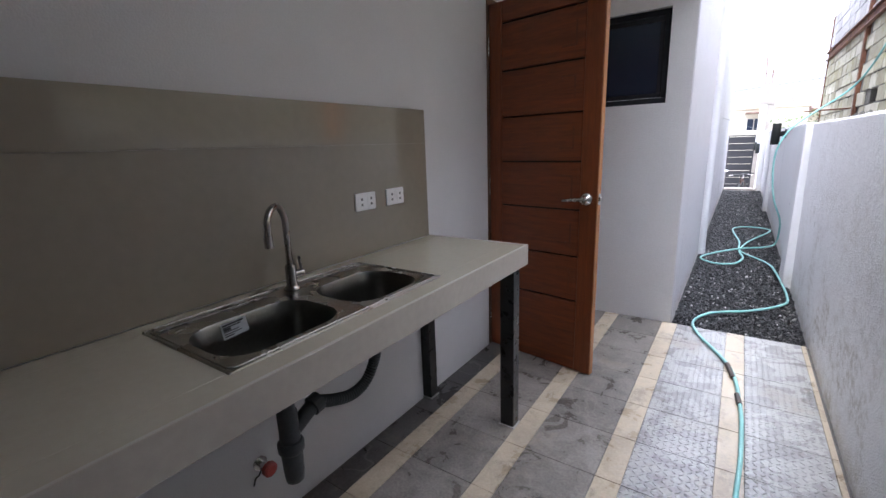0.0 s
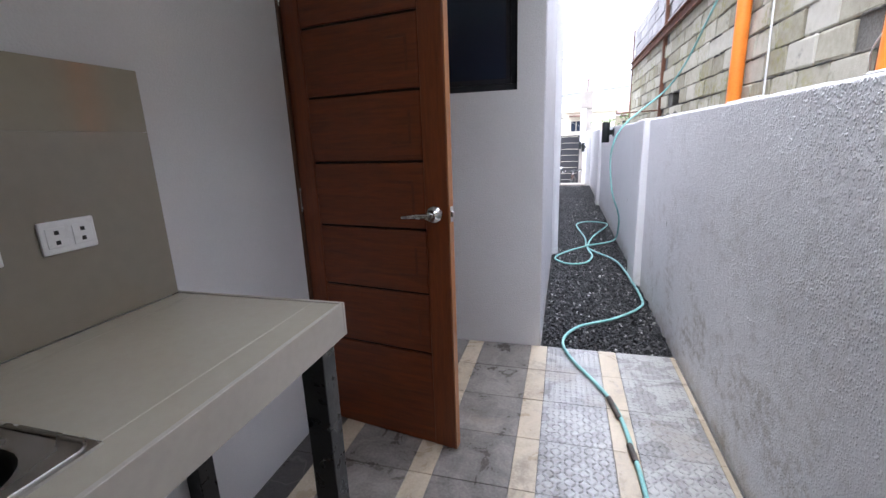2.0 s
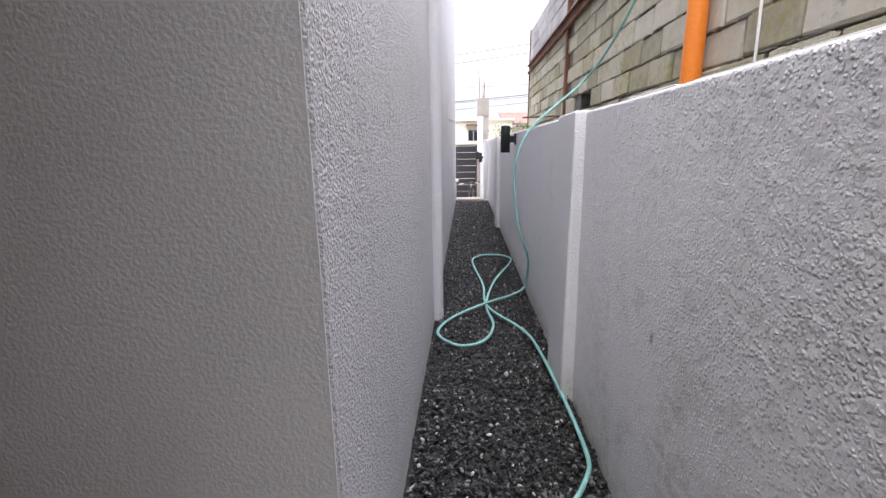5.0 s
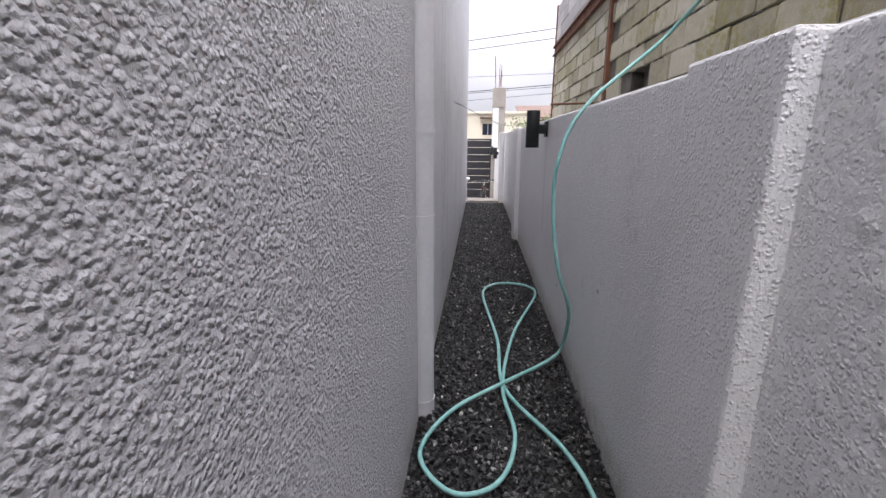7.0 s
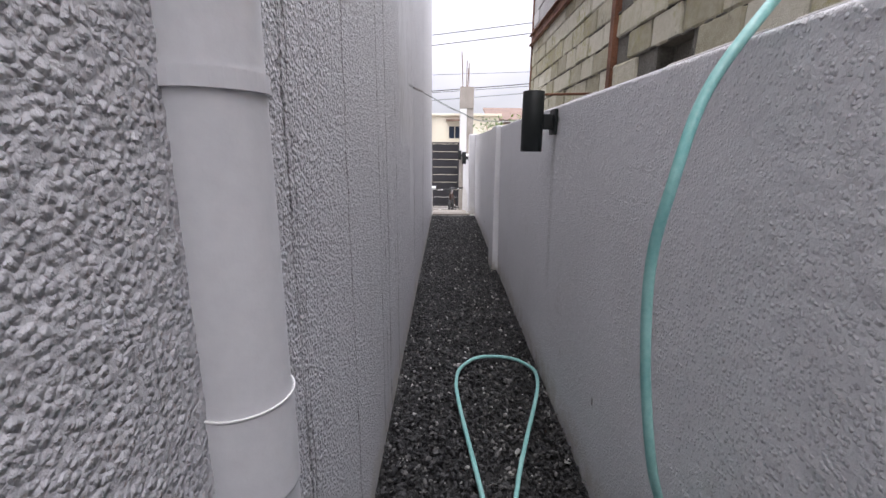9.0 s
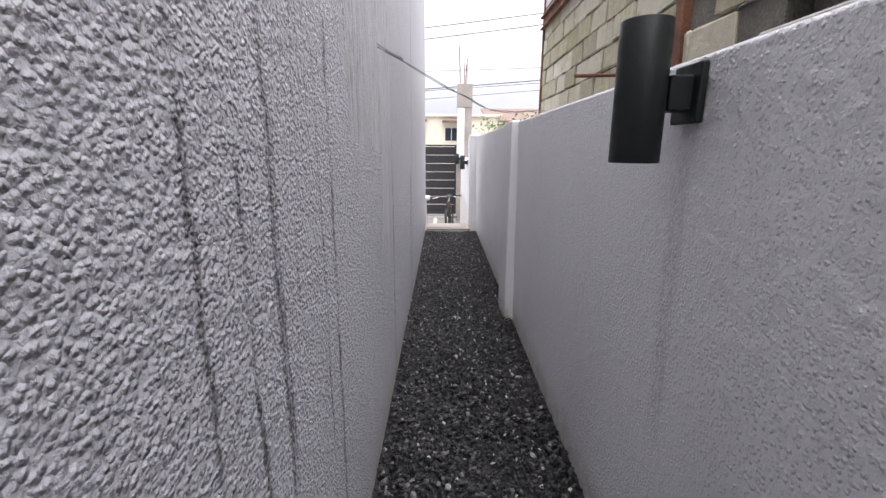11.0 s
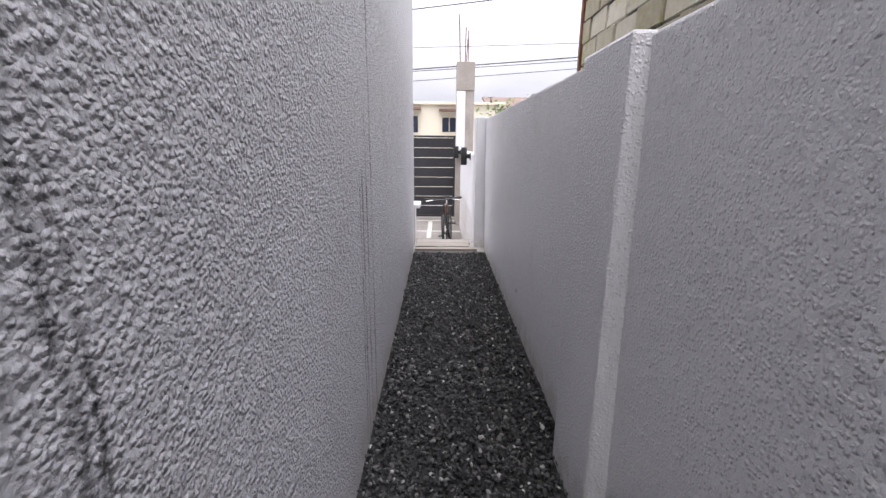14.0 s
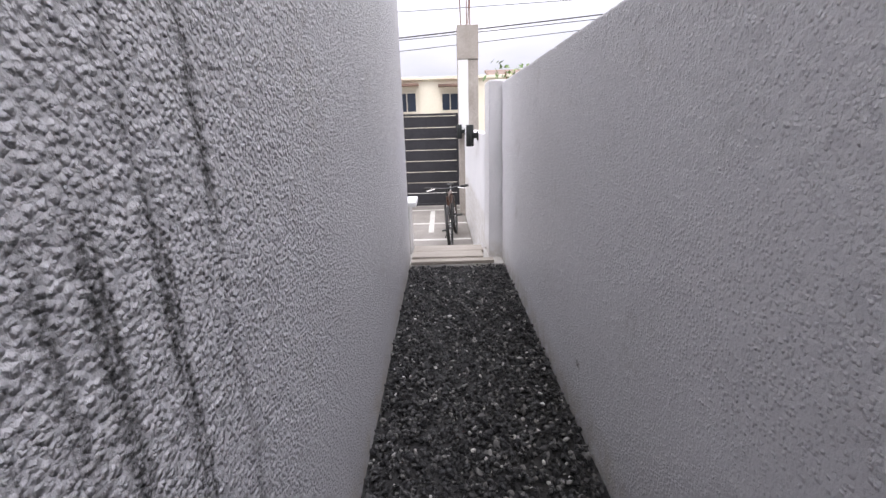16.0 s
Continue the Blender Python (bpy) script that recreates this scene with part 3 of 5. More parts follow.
def coated_wall(name, face, back, y0, y1, z0, z1, fy0, fz0, fz1, step, layers, seed, mat, label, lean=0.0, repair=False):
    """A thick wall whose visible face carries real splatter relief; its top may lean in from its foot."""
    out = 1.0 if face > back else -1.0
    relief = splashed(y1 - fy0, fz1 - fz0, step, layers, seed)
    ny, nz = relief.shape
    before = np.linspace(y0, fy0, 12)[:-1] if y0 < fy0 - 0.01 else np.zeros(0)
    above = fz1 + (z1 - fz1) * np.linspace(0, 1, 60)[1:] ** 1.6 if z1 > fz1 + 0.01 else np.zeros(0)
    gy = np.concatenate([before, np.linspace(fy0, y1, ny)])
    below = np.concatenate([[z0], np.linspace(-0.03, fz0, max(2, int((fz0 + 0.03) / 0.011)))[:-1]]) if fz0 > 0 else np.array([z0])
    nb_ = len(below)
    gz = np.concatenate([below, np.linspace(fz0, fz1, nz), above])
    Y, Z = np.meshgrid(gy, gz, indexing="ij")
    H = np.full(Y.shape, relief.mean())
    H[len(before):, nb_:nb_ + nz] = relief
    if nb_ > 1:
        H[len(before):, 1:nb_] = relief[:, (nb_ - 1) * 5:0:-5][:, :nb_ - 1]
    if repair:
        wob = 0.03 * np.sin(Y * 23 + np.sin(Z * 31)) + 0.02 * np.sin(Z * 41 + Y * 17)
        inside = lambda v, a, b: np.clip((v - a) / 0.05, 0, 1) * np.clip((b - v) / 0.05, 0, 1)
        flat = np.maximum(inside(Y + wob, 7.75, 8.70) * np.clip((Z + wob - 1.17) / 0.08, 0, 1), inside(Y + wob, 8.36, 8.68) * np.clip((Z + wob - 0.62) / 0.1, 0, 1))
        H = H * (1 - 0.8 * flat) + relief.mean() * 0.6 * flat
    H -= relief.mean()
    H += 0.0012 * np.sin(Y * 3.1 + 1.0) * np.sin(Z * 4.3 + Y)
    X = face + out * H
    X[0], X[-1], X[:, 0], X[:, -1] = (face - out * 0.011,) * 4
    X += lean * (1 - Z / z1)
    n, m_ = Y.shape
    pts = np.stack([X, Y, Z], -1).reshape(-1, 3)
    idx = np.arange(n * m_).reshape(n, m_)
    quads = np.stack([idx[:-1, :-1], idx[1:, :-1], idx[1:, 1:], idx[:-1, 1:]], -1).reshape(-1, 4)
    if out < 0:
        quads = quads[:, ::-1]
    xs = (face - out * 0.009, back)
    core = np.array([(x + (lean * (1 - zz / z1) if x != back else 0.0), yy, zz) for x in xs for yy in (y0 + 0.002, y1) for zz in (z0, z1)])
    sides = np.array([(0, 1, 3, 2), (4, 6, 7, 5), (0, 4, 5, 1), (2, 3, 7, 6), (1, 5, 7, 3), (0, 2, 6, 4)])
    if out > 0:
        sides = sides[:, ::-1]
    fcs = np.concatenate([quads, sides + len(pts)]).reshape(-1)
    pts = np.concatenate([pts, core])
    me = bpy.data.meshes.new(name)
    me.vertices.add(len(pts))
    me.vertices.foreach_set("co", pts.astype(np.float32).ravel())
    me.loops.add(len(fcs))
    me.loops.foreach_set("vertex_index", fcs.astype(np.int32))
    me.polygons.add(len(fcs) // 4)
    me.polygons.foreach_set("loop_start", np.arange(0, len(fcs), 4, dtype=np.int32))
    smooth = np.ones(len(fcs) // 4, dtype=bool)
    smooth[-6:] = False
    me.polygons.foreach_set("use_smooth", smooth)
    me.update(calc_edges=True)
    me.materials.append(mat)
    return tagged(new(name, me), label, kind="structure")


coated_wall("wall_alley", HX, HX - 0.15, HY + 0.003, END, -0.9, 5.6, HY + 0.003, 0.32, 1.74, 0.0046,
            ((6500, 0.0050, 0.0070, 0.25, 0.55),), 21, STUCCO_HOUSE, "white splatter-textured house wall with grime drips", repair=True)
setting("wall_house_end", box((-7, END - 0.15, -0.9), (HX - 0.152, END - 0.002, 5.6)), PLASTER, "white house wall facing the yard")
setting("house_roof", box((-7, HY, 5.6), (HX + 0.12, END + 0.3, 5.75)), CEMENT, "flat concrete roof")

# kitchen wall with the doorway
DY0, DY1, DH = 2.435, 3.30, 2.13
kit = bmesh.new()
for y0, y1, z0, z1 in ((-1.9, DY0, -0.3, 2.85), (DY1, HY - 0.002, -0.3, 2.85), (DY0, DY1, DH, 2.85), (DY0, DY1, -0.3, -0.01)):
    box((KX - 0.15, y0, z0), (KX, y1, z1), into=kit)
setting("wall_kitchen", kit, PLASTER, "white painted kitchen wall with a doorway")
# end wall is added behind the camera's start and closes off light there
setting("wall_kitchen_end", box((KX - 0.15, -2.05, -0.3), (WX + 0.15, -1.9, 2.85)), PLASTER, "unseen white wall added to close the kitchen")
# ceiling is out of view; height and stepped edge are set to shade the kitchen
roof = box((KX + 0.001, -1.898, 2.45), (0.62, 1.1, 2.6))
box((KX + 0.001, 1.1005, 2.45), (-0.12, HY - 0.002, 2.6), into=roof)
setting("ceiling", roof, CEILING, "unseen white kitchen ceiling, stepped to shade the kitchen")
# added out of view to block light coming in over the boundary wall
setting("wall_kitchen_side", box((WX + 0.012, -2.05, TOP + 0.012), (WX + 0.15, 0.9, 2.449)), PLASTER, "unseen white wall added to keep light out of the kitchen")
# the room behind the doorway; its far wall has an added opening for sky light
room = bmesh.new()
for y0, y1, z0, z1 in ((0.3, 2.3, -0.3, 2.85), (2.9, 5.2, -0.3, 2.85), (2.3, 2.9, -0.3, 1.1), (2.3, 2.9, 2.0, 2.85)):
    box((-4.2, y0, z0), (-4.05, y1, z1), into=room)
box((-4.05, 5.05, -0.3), (KX - 0.152, 5.2, 2.85), into=room)
box((-4.05, 0.3, -0.3), (KX - 0.152, 0.45, 2.85), into=room)
setting("wall_room", room, PLASTER, "pale wall of the room behind the door, with an added light opening")
setting("floor_room", box((-4.2, 0.3, -0.3), (KX - 0.152, 5.2, -0.005)), TILE_GREY, "grey floor of the room behind the door")
setting("ceiling_room", box((-4.2, 0.3, 2.85), (KX - 0.152, 5.2, 3.0)), CEILING, "white ceiling of the room")
setting("wall_room_side", box((KX - 0.15, HY + 0.152, -0.3), (KX - 0.02, 5.2, 2.85)), PLASTER, "pale inner wall")

# boundary wall, its pilasters and the lower stretch in the yard
coated_wall("wall_boundary", WX, WX + 0.15, -2.05, END + 0.02, -0.9, TOP, 1.9, -0.03, TOP, 0.0068,
            ((1500, 0.0065, 0.0088, 0.25, 0.5),), 33, STUCCO_WALL, "white fine-splatter boundary wall", lean=0.016)
for i, (y0, y1) in enumerate(((4.72, 5.07), (9.53, 9.88))):
    setting("pilaster_%d" % (i + 1), box((0.386, y0, -0.9), (WX + 0.03, y1, TOP + 0.004), 0.010, 2), STUCCO_WALL, "white plastered pilaster of the boundary wall")
setting("pilaster_3", box((0.335, END + 0.022, -0.9), (WX + 0.15, END + 0.36, TOP + 0.02), 0.010, 2), STUCCO_WALL, "white pilaster ending the boundary wall")
setting("wall_yard", box((0.445, END + 0.362, -0.9), (0.60, 20.0, 0.975), 0.008, 2), STUCCO_WALL, "low white wall along the front yard")
coping = bmesh.new()
y = -2.0
while y < END:
    box((WX + 0.02, y, TOP - 0.004), (WX + 0.135, y + 0.34, TOP + random.uniform(0.003, 0.010)), 0.004, into=coping)
    y += random.uniform(0.33, 0.5)
setting("trim", coping, CEMENT, "rough cement smears along the wall's top")

# end of the alley: step, boards, low pier
setting("step", box((HX - 0.2, END - 0.16, -0.9), (WX + 0.012, END + 0.34, -0.004), 0.008, 2), CEMENT, "cement step at the alley's end")
pier = empty("pier", (-0.45, 13.45, LOW), "low white plastered pier with a flat cap", "pier")
for nm, bm, mt in (("shaft", box((-0.17, -0.13, 0), (0.12, 0.16, 1.22), 0.006), PLASTER_ROUGH), ("cap", box((-0.19, -0.16, 1.2205), (0.178, 0.18, 1.262), 0.006), PLASTER)):
    part(nm, bm, mt, pier)
for i, (y0, y1, x1, z, turn) in enumerate(((13.00, 13.075, 0.36, 0.0, 0.6), (13.13, 13.30, 0.285, 0.0, -0.8), (13.305, 13.48, 0.30, 0.0, 0.5))):
    b = link("board", box((-0.315, -(y1 - y0) / 2, 0), (x1, (y1 - y0) / 2, 0.028), 0.003), BOARD)
    b.matrix_world = pose(0, (y0 + y1) / 2, z - 0.003, 0, 0, turn)
    tagged(b, "weathered pale board lying on the cement step", "board", "boards on the step")
rubble = bmesh.new()
for k in range(9):
    s = random.uniform(0.015, 0.035)
    r = bmesh.ops.create_icosphere(rubble, subdivisions=1, radius=s)
    o = Vector((random.uniform(0.31, 0.42), random.uniform(13.22, 13.42), s * 0.5 - 0.004))
    for v in r["verts"]:
        v.co = Vector((v.co.x * 1.3, v.co.y, v.co.z * 0.7)) * random.uniform(0.85, 1.15) + o
tagged(link("rubble", rubble, CONCRETE), "broken bits of brown rubble on the step", "rubble", kind="stuff")

# gravel: crushed rock filling the alley
rng = np.random.default_rng(7)
ico = bmesh.new()
bmesh.ops.create_icosphere(ico, subdivisions=1, radius=1.0)
iv = np.array([v.co[:] for v in ico.verts])
ifc = np.array([[v.index for v in f.verts] for f in ico.faces])
ico.free()


def crushed(name, count, x0, x1, y0, y1, z0, z1, smin, smax, label):
    nv = len(iv)
    size = rng.uniform(smin, smax, (count, 1, 1)) * rng.choice([0.7, 1.0, 1.0, 1.25], (count, 1, 1))
    shape = np.stack([rng.uniform(0.8, 1.4, count), rng.uniform(0.6, 1.0, count), rng.uniform(0.4, 0.8, count)], -1)[:, None, :]
    pts = iv[None] * (1 + rng.uniform(-0.26, 0.26, (count, nv, 1))) * shape * size
    q = rng.normal(size=(count, 4)) * (1, 0.45, 0.45, 1)
    q /= np.linalg.norm(q, axis=1, keepdims=True)
    w, qx, qy, qz = q.T
    rot = np.stack([1 - 2 * (qy * qy + qz * qz), 2 * (qx * qy - qz * w), 2 * (qx * qz + qy * w), 2 * (qx * qy + qz * w), 1 - 2 * (qx * qx + qz * qz),
                    2 * (qy * qz - qx * w), 2 * (qx * qz - qy * w), 2 * (qy * qz + qx * w), 1 - 2 * (qx * qx + qy * qy)], -1).reshape(count, 3, 3)
    pts = np.einsum("nij,nkj->nki", rot, pts)
    at = np.stack([rng.uniform(x0, x1, count), rng.uniform(y0, y1, count), rng.uniform(z0, z1, count)], -1)
    at[:, 2] += 0.008 * np.sin(at[:, 0] * 9 + at[:, 1] * 2.3) * np.sin(at[:, 1] * 3.1)
    pts = (pts + at[:, None]).reshape(-1, 3)
    fcs = (ifc[None] + (np.arange(count) * nv)[:, None, None]).reshape(-1)
    me = bpy.data.meshes.new(name)
    me.vertices.add(len(pts))
    me.vertices.foreach_set("co", pts.astype(np.float32).ravel())
    me.loops.add(len(fcs))
    me.loops.foreach_set("vertex_index", fcs.astype(np.int32))
    me.polygons.add(len(fcs) // 3)
    me.polygons.foreach_set("loop_start", np.arange(0, len(fcs), 3, dtype=np.int32))
    me.polygons.foreach_set("use_smooth", np.zeros(len(fcs) // 3, dtype=bool))
    me.update(calc_edges=True)
    me.materials.append(GRAVEL)
    return tagged(new(name, me), label, "gravel", kind="stuff")


crushed("gravel", 42000, HX + 0.008, WX + 0.008, HY + 0.008, END - 0.17, -0.034, -0.008, 0.006, 0.0118, "dark grey crushed-rock gravel filling the alley")


# ---- the kitchen ----
def window_unit():
    w = tagged(new("window_1"), "black aluminium window with dark tinted glass", "window", kind="structure")
    w.location = (WIN[0], HY + 0.03, WIN[2])
    W, H = WIN[1] - WIN[0], WIN[3] - WIN[2]
    fr = bmesh.new()
    t = 0.038
    for a, b in (((0.003, 0, 0.003), (W - 0.005, 0.07, t)), ((0.003, 0, H - t), (W - 0.005, 0.07, H - 0.003)), ((0.003, 0, t + 0.001), (t, 0.07, H - t - 0.001)), ((W - t, 0, t + 0.001), (W - 0.005, 0.07, H - t - 0.001))):
        box(a, b, 0.003, into=fr)
    part("window_frame", fr, WINDOW_FRAME, w)
    sash = bmesh.new()
    for a, b in (((t + 0.004, 0.018, t + 0.004), (W - t - 0.004, 0.045, t + 0.032)), ((t + 0.004, 0.018, H - t - 0.032), (W - t - 0.004, 0.045, H - t - 0.004)),
                 ((t + 0.004, 0.018, t + 0.033), (t + 0.03, 0.045, H - t - 0.033)), ((W - t - 0.03, 0.018, t + 0.033), (W - t - 0.004, 0.045, H - t - 0.033))):
        box(a, b, 0.002, into=sash)
    part("sash", sash, WINDOW_FRAME, w)
    part("pane", box((t + 0.03, 0.028, t + 0.03), (W - t - 0.03, 0.034, H - t - 0.03)), TINTED, w, "dark tinted glass pane")


window_unit()


def door_unit():
    """A wooden door leaf, its hinge side at the origin, its outer face towards -y."""
    W, H, T = 0.690, 2.085, 0.040
    d = tagged(new("door_1"), "red-brown varnished panel door standing open", "door", kind="structure")
    st = 0.095
    part("stile", box((0, 0, 0), (0.085, T, H), 0.003), DOOR_STILE, d)
    part("stile", box((W - st, 0, 0), (W, T, H), 0.003), DOOR_STILE, d)
    part("edge_strip", box((W + 0.0005, 0.001, 0), (W + 0.005, T - 0.001, H), 0.001), DOOR_EDGE, d, "paler wood edge of the door")
    cuts = [0.0, 0.425, 0.684, 0.946, 1.206, 1.460, 1.715, 1.970, H]
    for i, (z0, z1) in enumerate(zip(cuts, cuts[1:])):
        lo, hi = z0 + (0.005 if i else 0), z1 - (0.005 if i < len(cuts) - 2 else 0)
        part("panel", box((0.0855, 0.003, lo), (W - st - 0.0005, T - 0.003, hi), 0.0025), DOOR, d)
        if i < len(cuts) - 2:
            part("groove", box((0.0856, 0.013, z1 - 0.0052), (W - st - 0.0006, T - 0.013, z1 + 0.0052)), GROOVE, d, "dark horizontal groove between panels")
        if i:
            # a faint routed corner near each panel's lock side, its relief drawn as darker strips
            mk = bmesh.new()
            x1, zc = W - st - 0.045, (z0 + z1) / 2
            box((x1 - 0.010, 0.0022, zc - 0.062), (x1, 0.0035, zc + 0.058), into=mk)
            box((x1 - 0.085, 0.0022, zc + (0.048 if i % 2 else -0.062)), (x1 - 0.0105, 0.0035, zc + (0.058 if i % 2 else -0.052)), into=mk)
            part("routed_mark", mk, ROUTED, d)
    hx, hz = W - 0.055, 1.010
    rose = bmesh.new()
    loft([[(hx + r * math.cos(a), yy, hz + r * math.sin(a)) for a in np.linspace(0, math.tau, 24, endpoint=False)] for r, yy in ((0.033, -0.0005), (0.033, -0.008), (0.028, -0.014), (0.016, -0.018), (0.014, -0.040), (0.015, -0.052))], rose, cap_end=True)
    hd = part("door_handle", rose, CHROME, d, "satin chrome lever handle", True)
    lever = curve([(hx + 0.004, -0.046, hz), (hx - 0.03, -0.050, hz - 0.001), (hx - 0.075, -0.050, hz - 0.004), (hx - 0.118, -0.043, hz - 0.010)], 6)
    part("lever", tube(lever, [0.0115 - 0.005 * k / (len(lever) - 1) for k in range(len(lever))], 12), CHROME, hd, "", True)
    ip = box((W + 0.0052, 0.008, hz - 0.029), (W + 0.0068, T - 0.008, hz + 0.029), 0.0004)
    lk = part("latch_plate", ip, CHROME, d, "steel latch plate in the door's edge")
    part("bolt", box((W + 0.0069, 0.013, hz - 0.010), (W + 0.016, T - 0.014, hz + 0.012), 0.002), CHROME, lk)
    back = bmesh.new()
    loft([[(hx + r * math.cos(a), yy, hz + r * math.sin(a)) for a in np.linspace(0, math.tau, 20, endpoint=False)] for r, yy in ((0.033, T + 0.0005), (0.033, T + 0.008), (0.016, T + 0.016), (0.014, T + 0.045))], back, cap_end=True)
    hb = part("door_handle", back, CHROME, d, "satin chrome lever handle", True)
    part("lever", box((hx - 0.118, T + 0.0455, hz - 0.010), (hx + 0.012, T + 0.056, hz + 0.009), 0.004, 2), CHROME, hb)
    for z in (0.22, 1.05, 1.86):
        part("hinge", tube([(-0.006, 0.0, z - 0.05), (-0.006, 0.0, z + 0.05)], 0.006, 10), CHROME, d, "", True)
    a = math.atan2(2.366 - 2.474, -0.628 + 1.309)
    d.matrix_world = Matrix.Translation((-1.309, 2.452, 0.004)) @ Matrix.Rotation(a, 4, "Z")


door_unit()
jamb = bmesh.new()
for y0, y1, z0, z1 in ((DY0 + 0.002, DY0 + 0.045, 0, DH - 0.046), (DY1 - 0.055, DY1 - 0.002, 0, DH - 0.046), (DY0 + 0.002, DY1 - 0.002, DH - 0.045, DH - 0.002)):
    box((KX - 0.155, y0, z0), (KX + 0.006, y1, z1), 0.003, into=jamb)
fr = setting("door_frame", jamb, JAMB, "brown stained wooden door frame")
part("strike_plate", box((KX - 0.05, DY1 - 0.0575, 0.98), (KX - 0.02, DY1 - 0.0555, 1.05), 0.0004), CHROME, fr, "steel strike plate")


def switch_plate():
    s = empty("light_switch", (-1.279, HY, 1.46), "white plastic light switch on the plaster wall", "light switch")
    part("plate", box((-0.036, -0.009, -0.06), (0.036, -0.0005, 0.06), 0.004, 2), OUTLET, s)
    for z in (-0.026, 0.026):
        part("rocker", box((-0.014, -0.014, z - 0.019), (0.014, -0.0095, z + 0.019), 0.002), OUTLET, s)


switch_plate()


def outlet(y0, y1, z):
    o = empty("wall_outlet", (KX + 0.0287, (y0 + y1) / 2, z), "white plastic double wall outlet on beige tile", "wall outlet", "outlets on the backsplash")
    part("plate", box((0.0005, -0.058, -0.036), (0.009, 0.058, 0.036), 0.004, 2), OUTLET, o)
    for c in (-0.027, 0.027):
        face = part("socket_face", box((0.0095, c - 0.021, -0.022), (0.0115, c + 0.021, 0.022), 0.001), OUTLET, o)
        for dz in (-0.011, 0.011):
            part("slot", box((0.0118, c - 0.0045, dz - 0.0045), (0.0124, c + 0.0045, dz + 0.0045)), SOCKET, face)


outlet(1.266, 1.377, 1.104)
outlet(1.452, 1.562, 1.105)

# backsplash of large glazed tiles
splash = tagged(new("backsplash"), "glossy beige tile backsplash above the counter", "backsplash", kind="structure")
splash.location = (KX, 0, 0)
part("mortar_edge", box((0.0005, -0.8, 0.882), (0.018, 1.752, 1.478)), CEMENT, splash)
ys = [-0.8, -0.12, 1.757]
for y0, y1 in zip(ys, ys[1:]):
    part("tile", box((0.0185, y0 + 0.0002, 0.882), (0.0285, y1 - 0.0002, 1.3297), 0.0003), SPLASH, splash)
    part("tile", box((0.0185, y0 + 0.0002, 1.3303), (0.0285, y1 - 0.0002, 1.482), 0.0003), SPLASH, splash)

# counter with its cut-outs, edge tiles and legs
SX0, SX1, SY0, SY1 = -1.232, -0.836, 0.442, 1.196
counter = empty("kitchen_counter", (0, 0, 0), "cream tiled kitchen counter on black steel legs", "counter")
slab = bmesh.new()
for a, b in (((KX + 0.0005, -0.8), (SX0 + 0.01, 1.755)), ((SX1 - 0.01, -0.8), (-0.772, 1.755)), ((SX0 + 0.0105, -0.8), (SX1 - 0.0105, SY0 + 0.01)), ((SX0 + 0.0105, SY1 - 0.01), (SX1 - 0.0105, 1.755))):
    box((a[0], a[1], 0.797), (b[0], b[1], 0.868), into=slab)
part("slab", slab, CEMENT, counter)
for x0, x1, y0, y1 in ((KX + 0.03, SX0 + 0.01, -0.8, 1.756), (SX1 - 0.01, -0.771, -0.8, 1.756), (SX0 + 0.0105, SX1 - 0.0105, -0.8, SY0 + 0.01), (SX0 + 0.0105, SX1 - 0.0105, SY1 - 0.01, 1.756)):
    part("top_tile", box((x0, y0, 0.8685), (x1, y1, 0.880), 0.0008), COUNTER, counter)
for y0, y1 in ((-0.8, -0.1204), (-0.12, 1.756)):
    part("edge_tile", box((-0.7715, y0, 0.793), (-0.7605, y1, 0.8825), 0.0012), COUNTER_EDGE, counter)
part("edge_tile", box((KX + 0.002, 1.7565, 0.793), (-0.7605, 1.7675, 0.8825), 0.0012), COUNTER_EDGE, counter)
for x0, x1 in ((-0.858, -0.790), (-1.333, -1.266)):
    for y0 in (1.685, 0.02):
        leg = part("leg", box((x0, y0, 0.006), (x1, y0 + 0.06, 0.7965), 0.003, 2), BLACK_PAINT, counter, "black enamelled square steel leg")
        part("foot_plate", box((x0 - 0.006, y0 - 0.006, 0.0), (x1 + 0.006, y0 + 0.066, 0.0055), 0.001), CEMENT, leg)


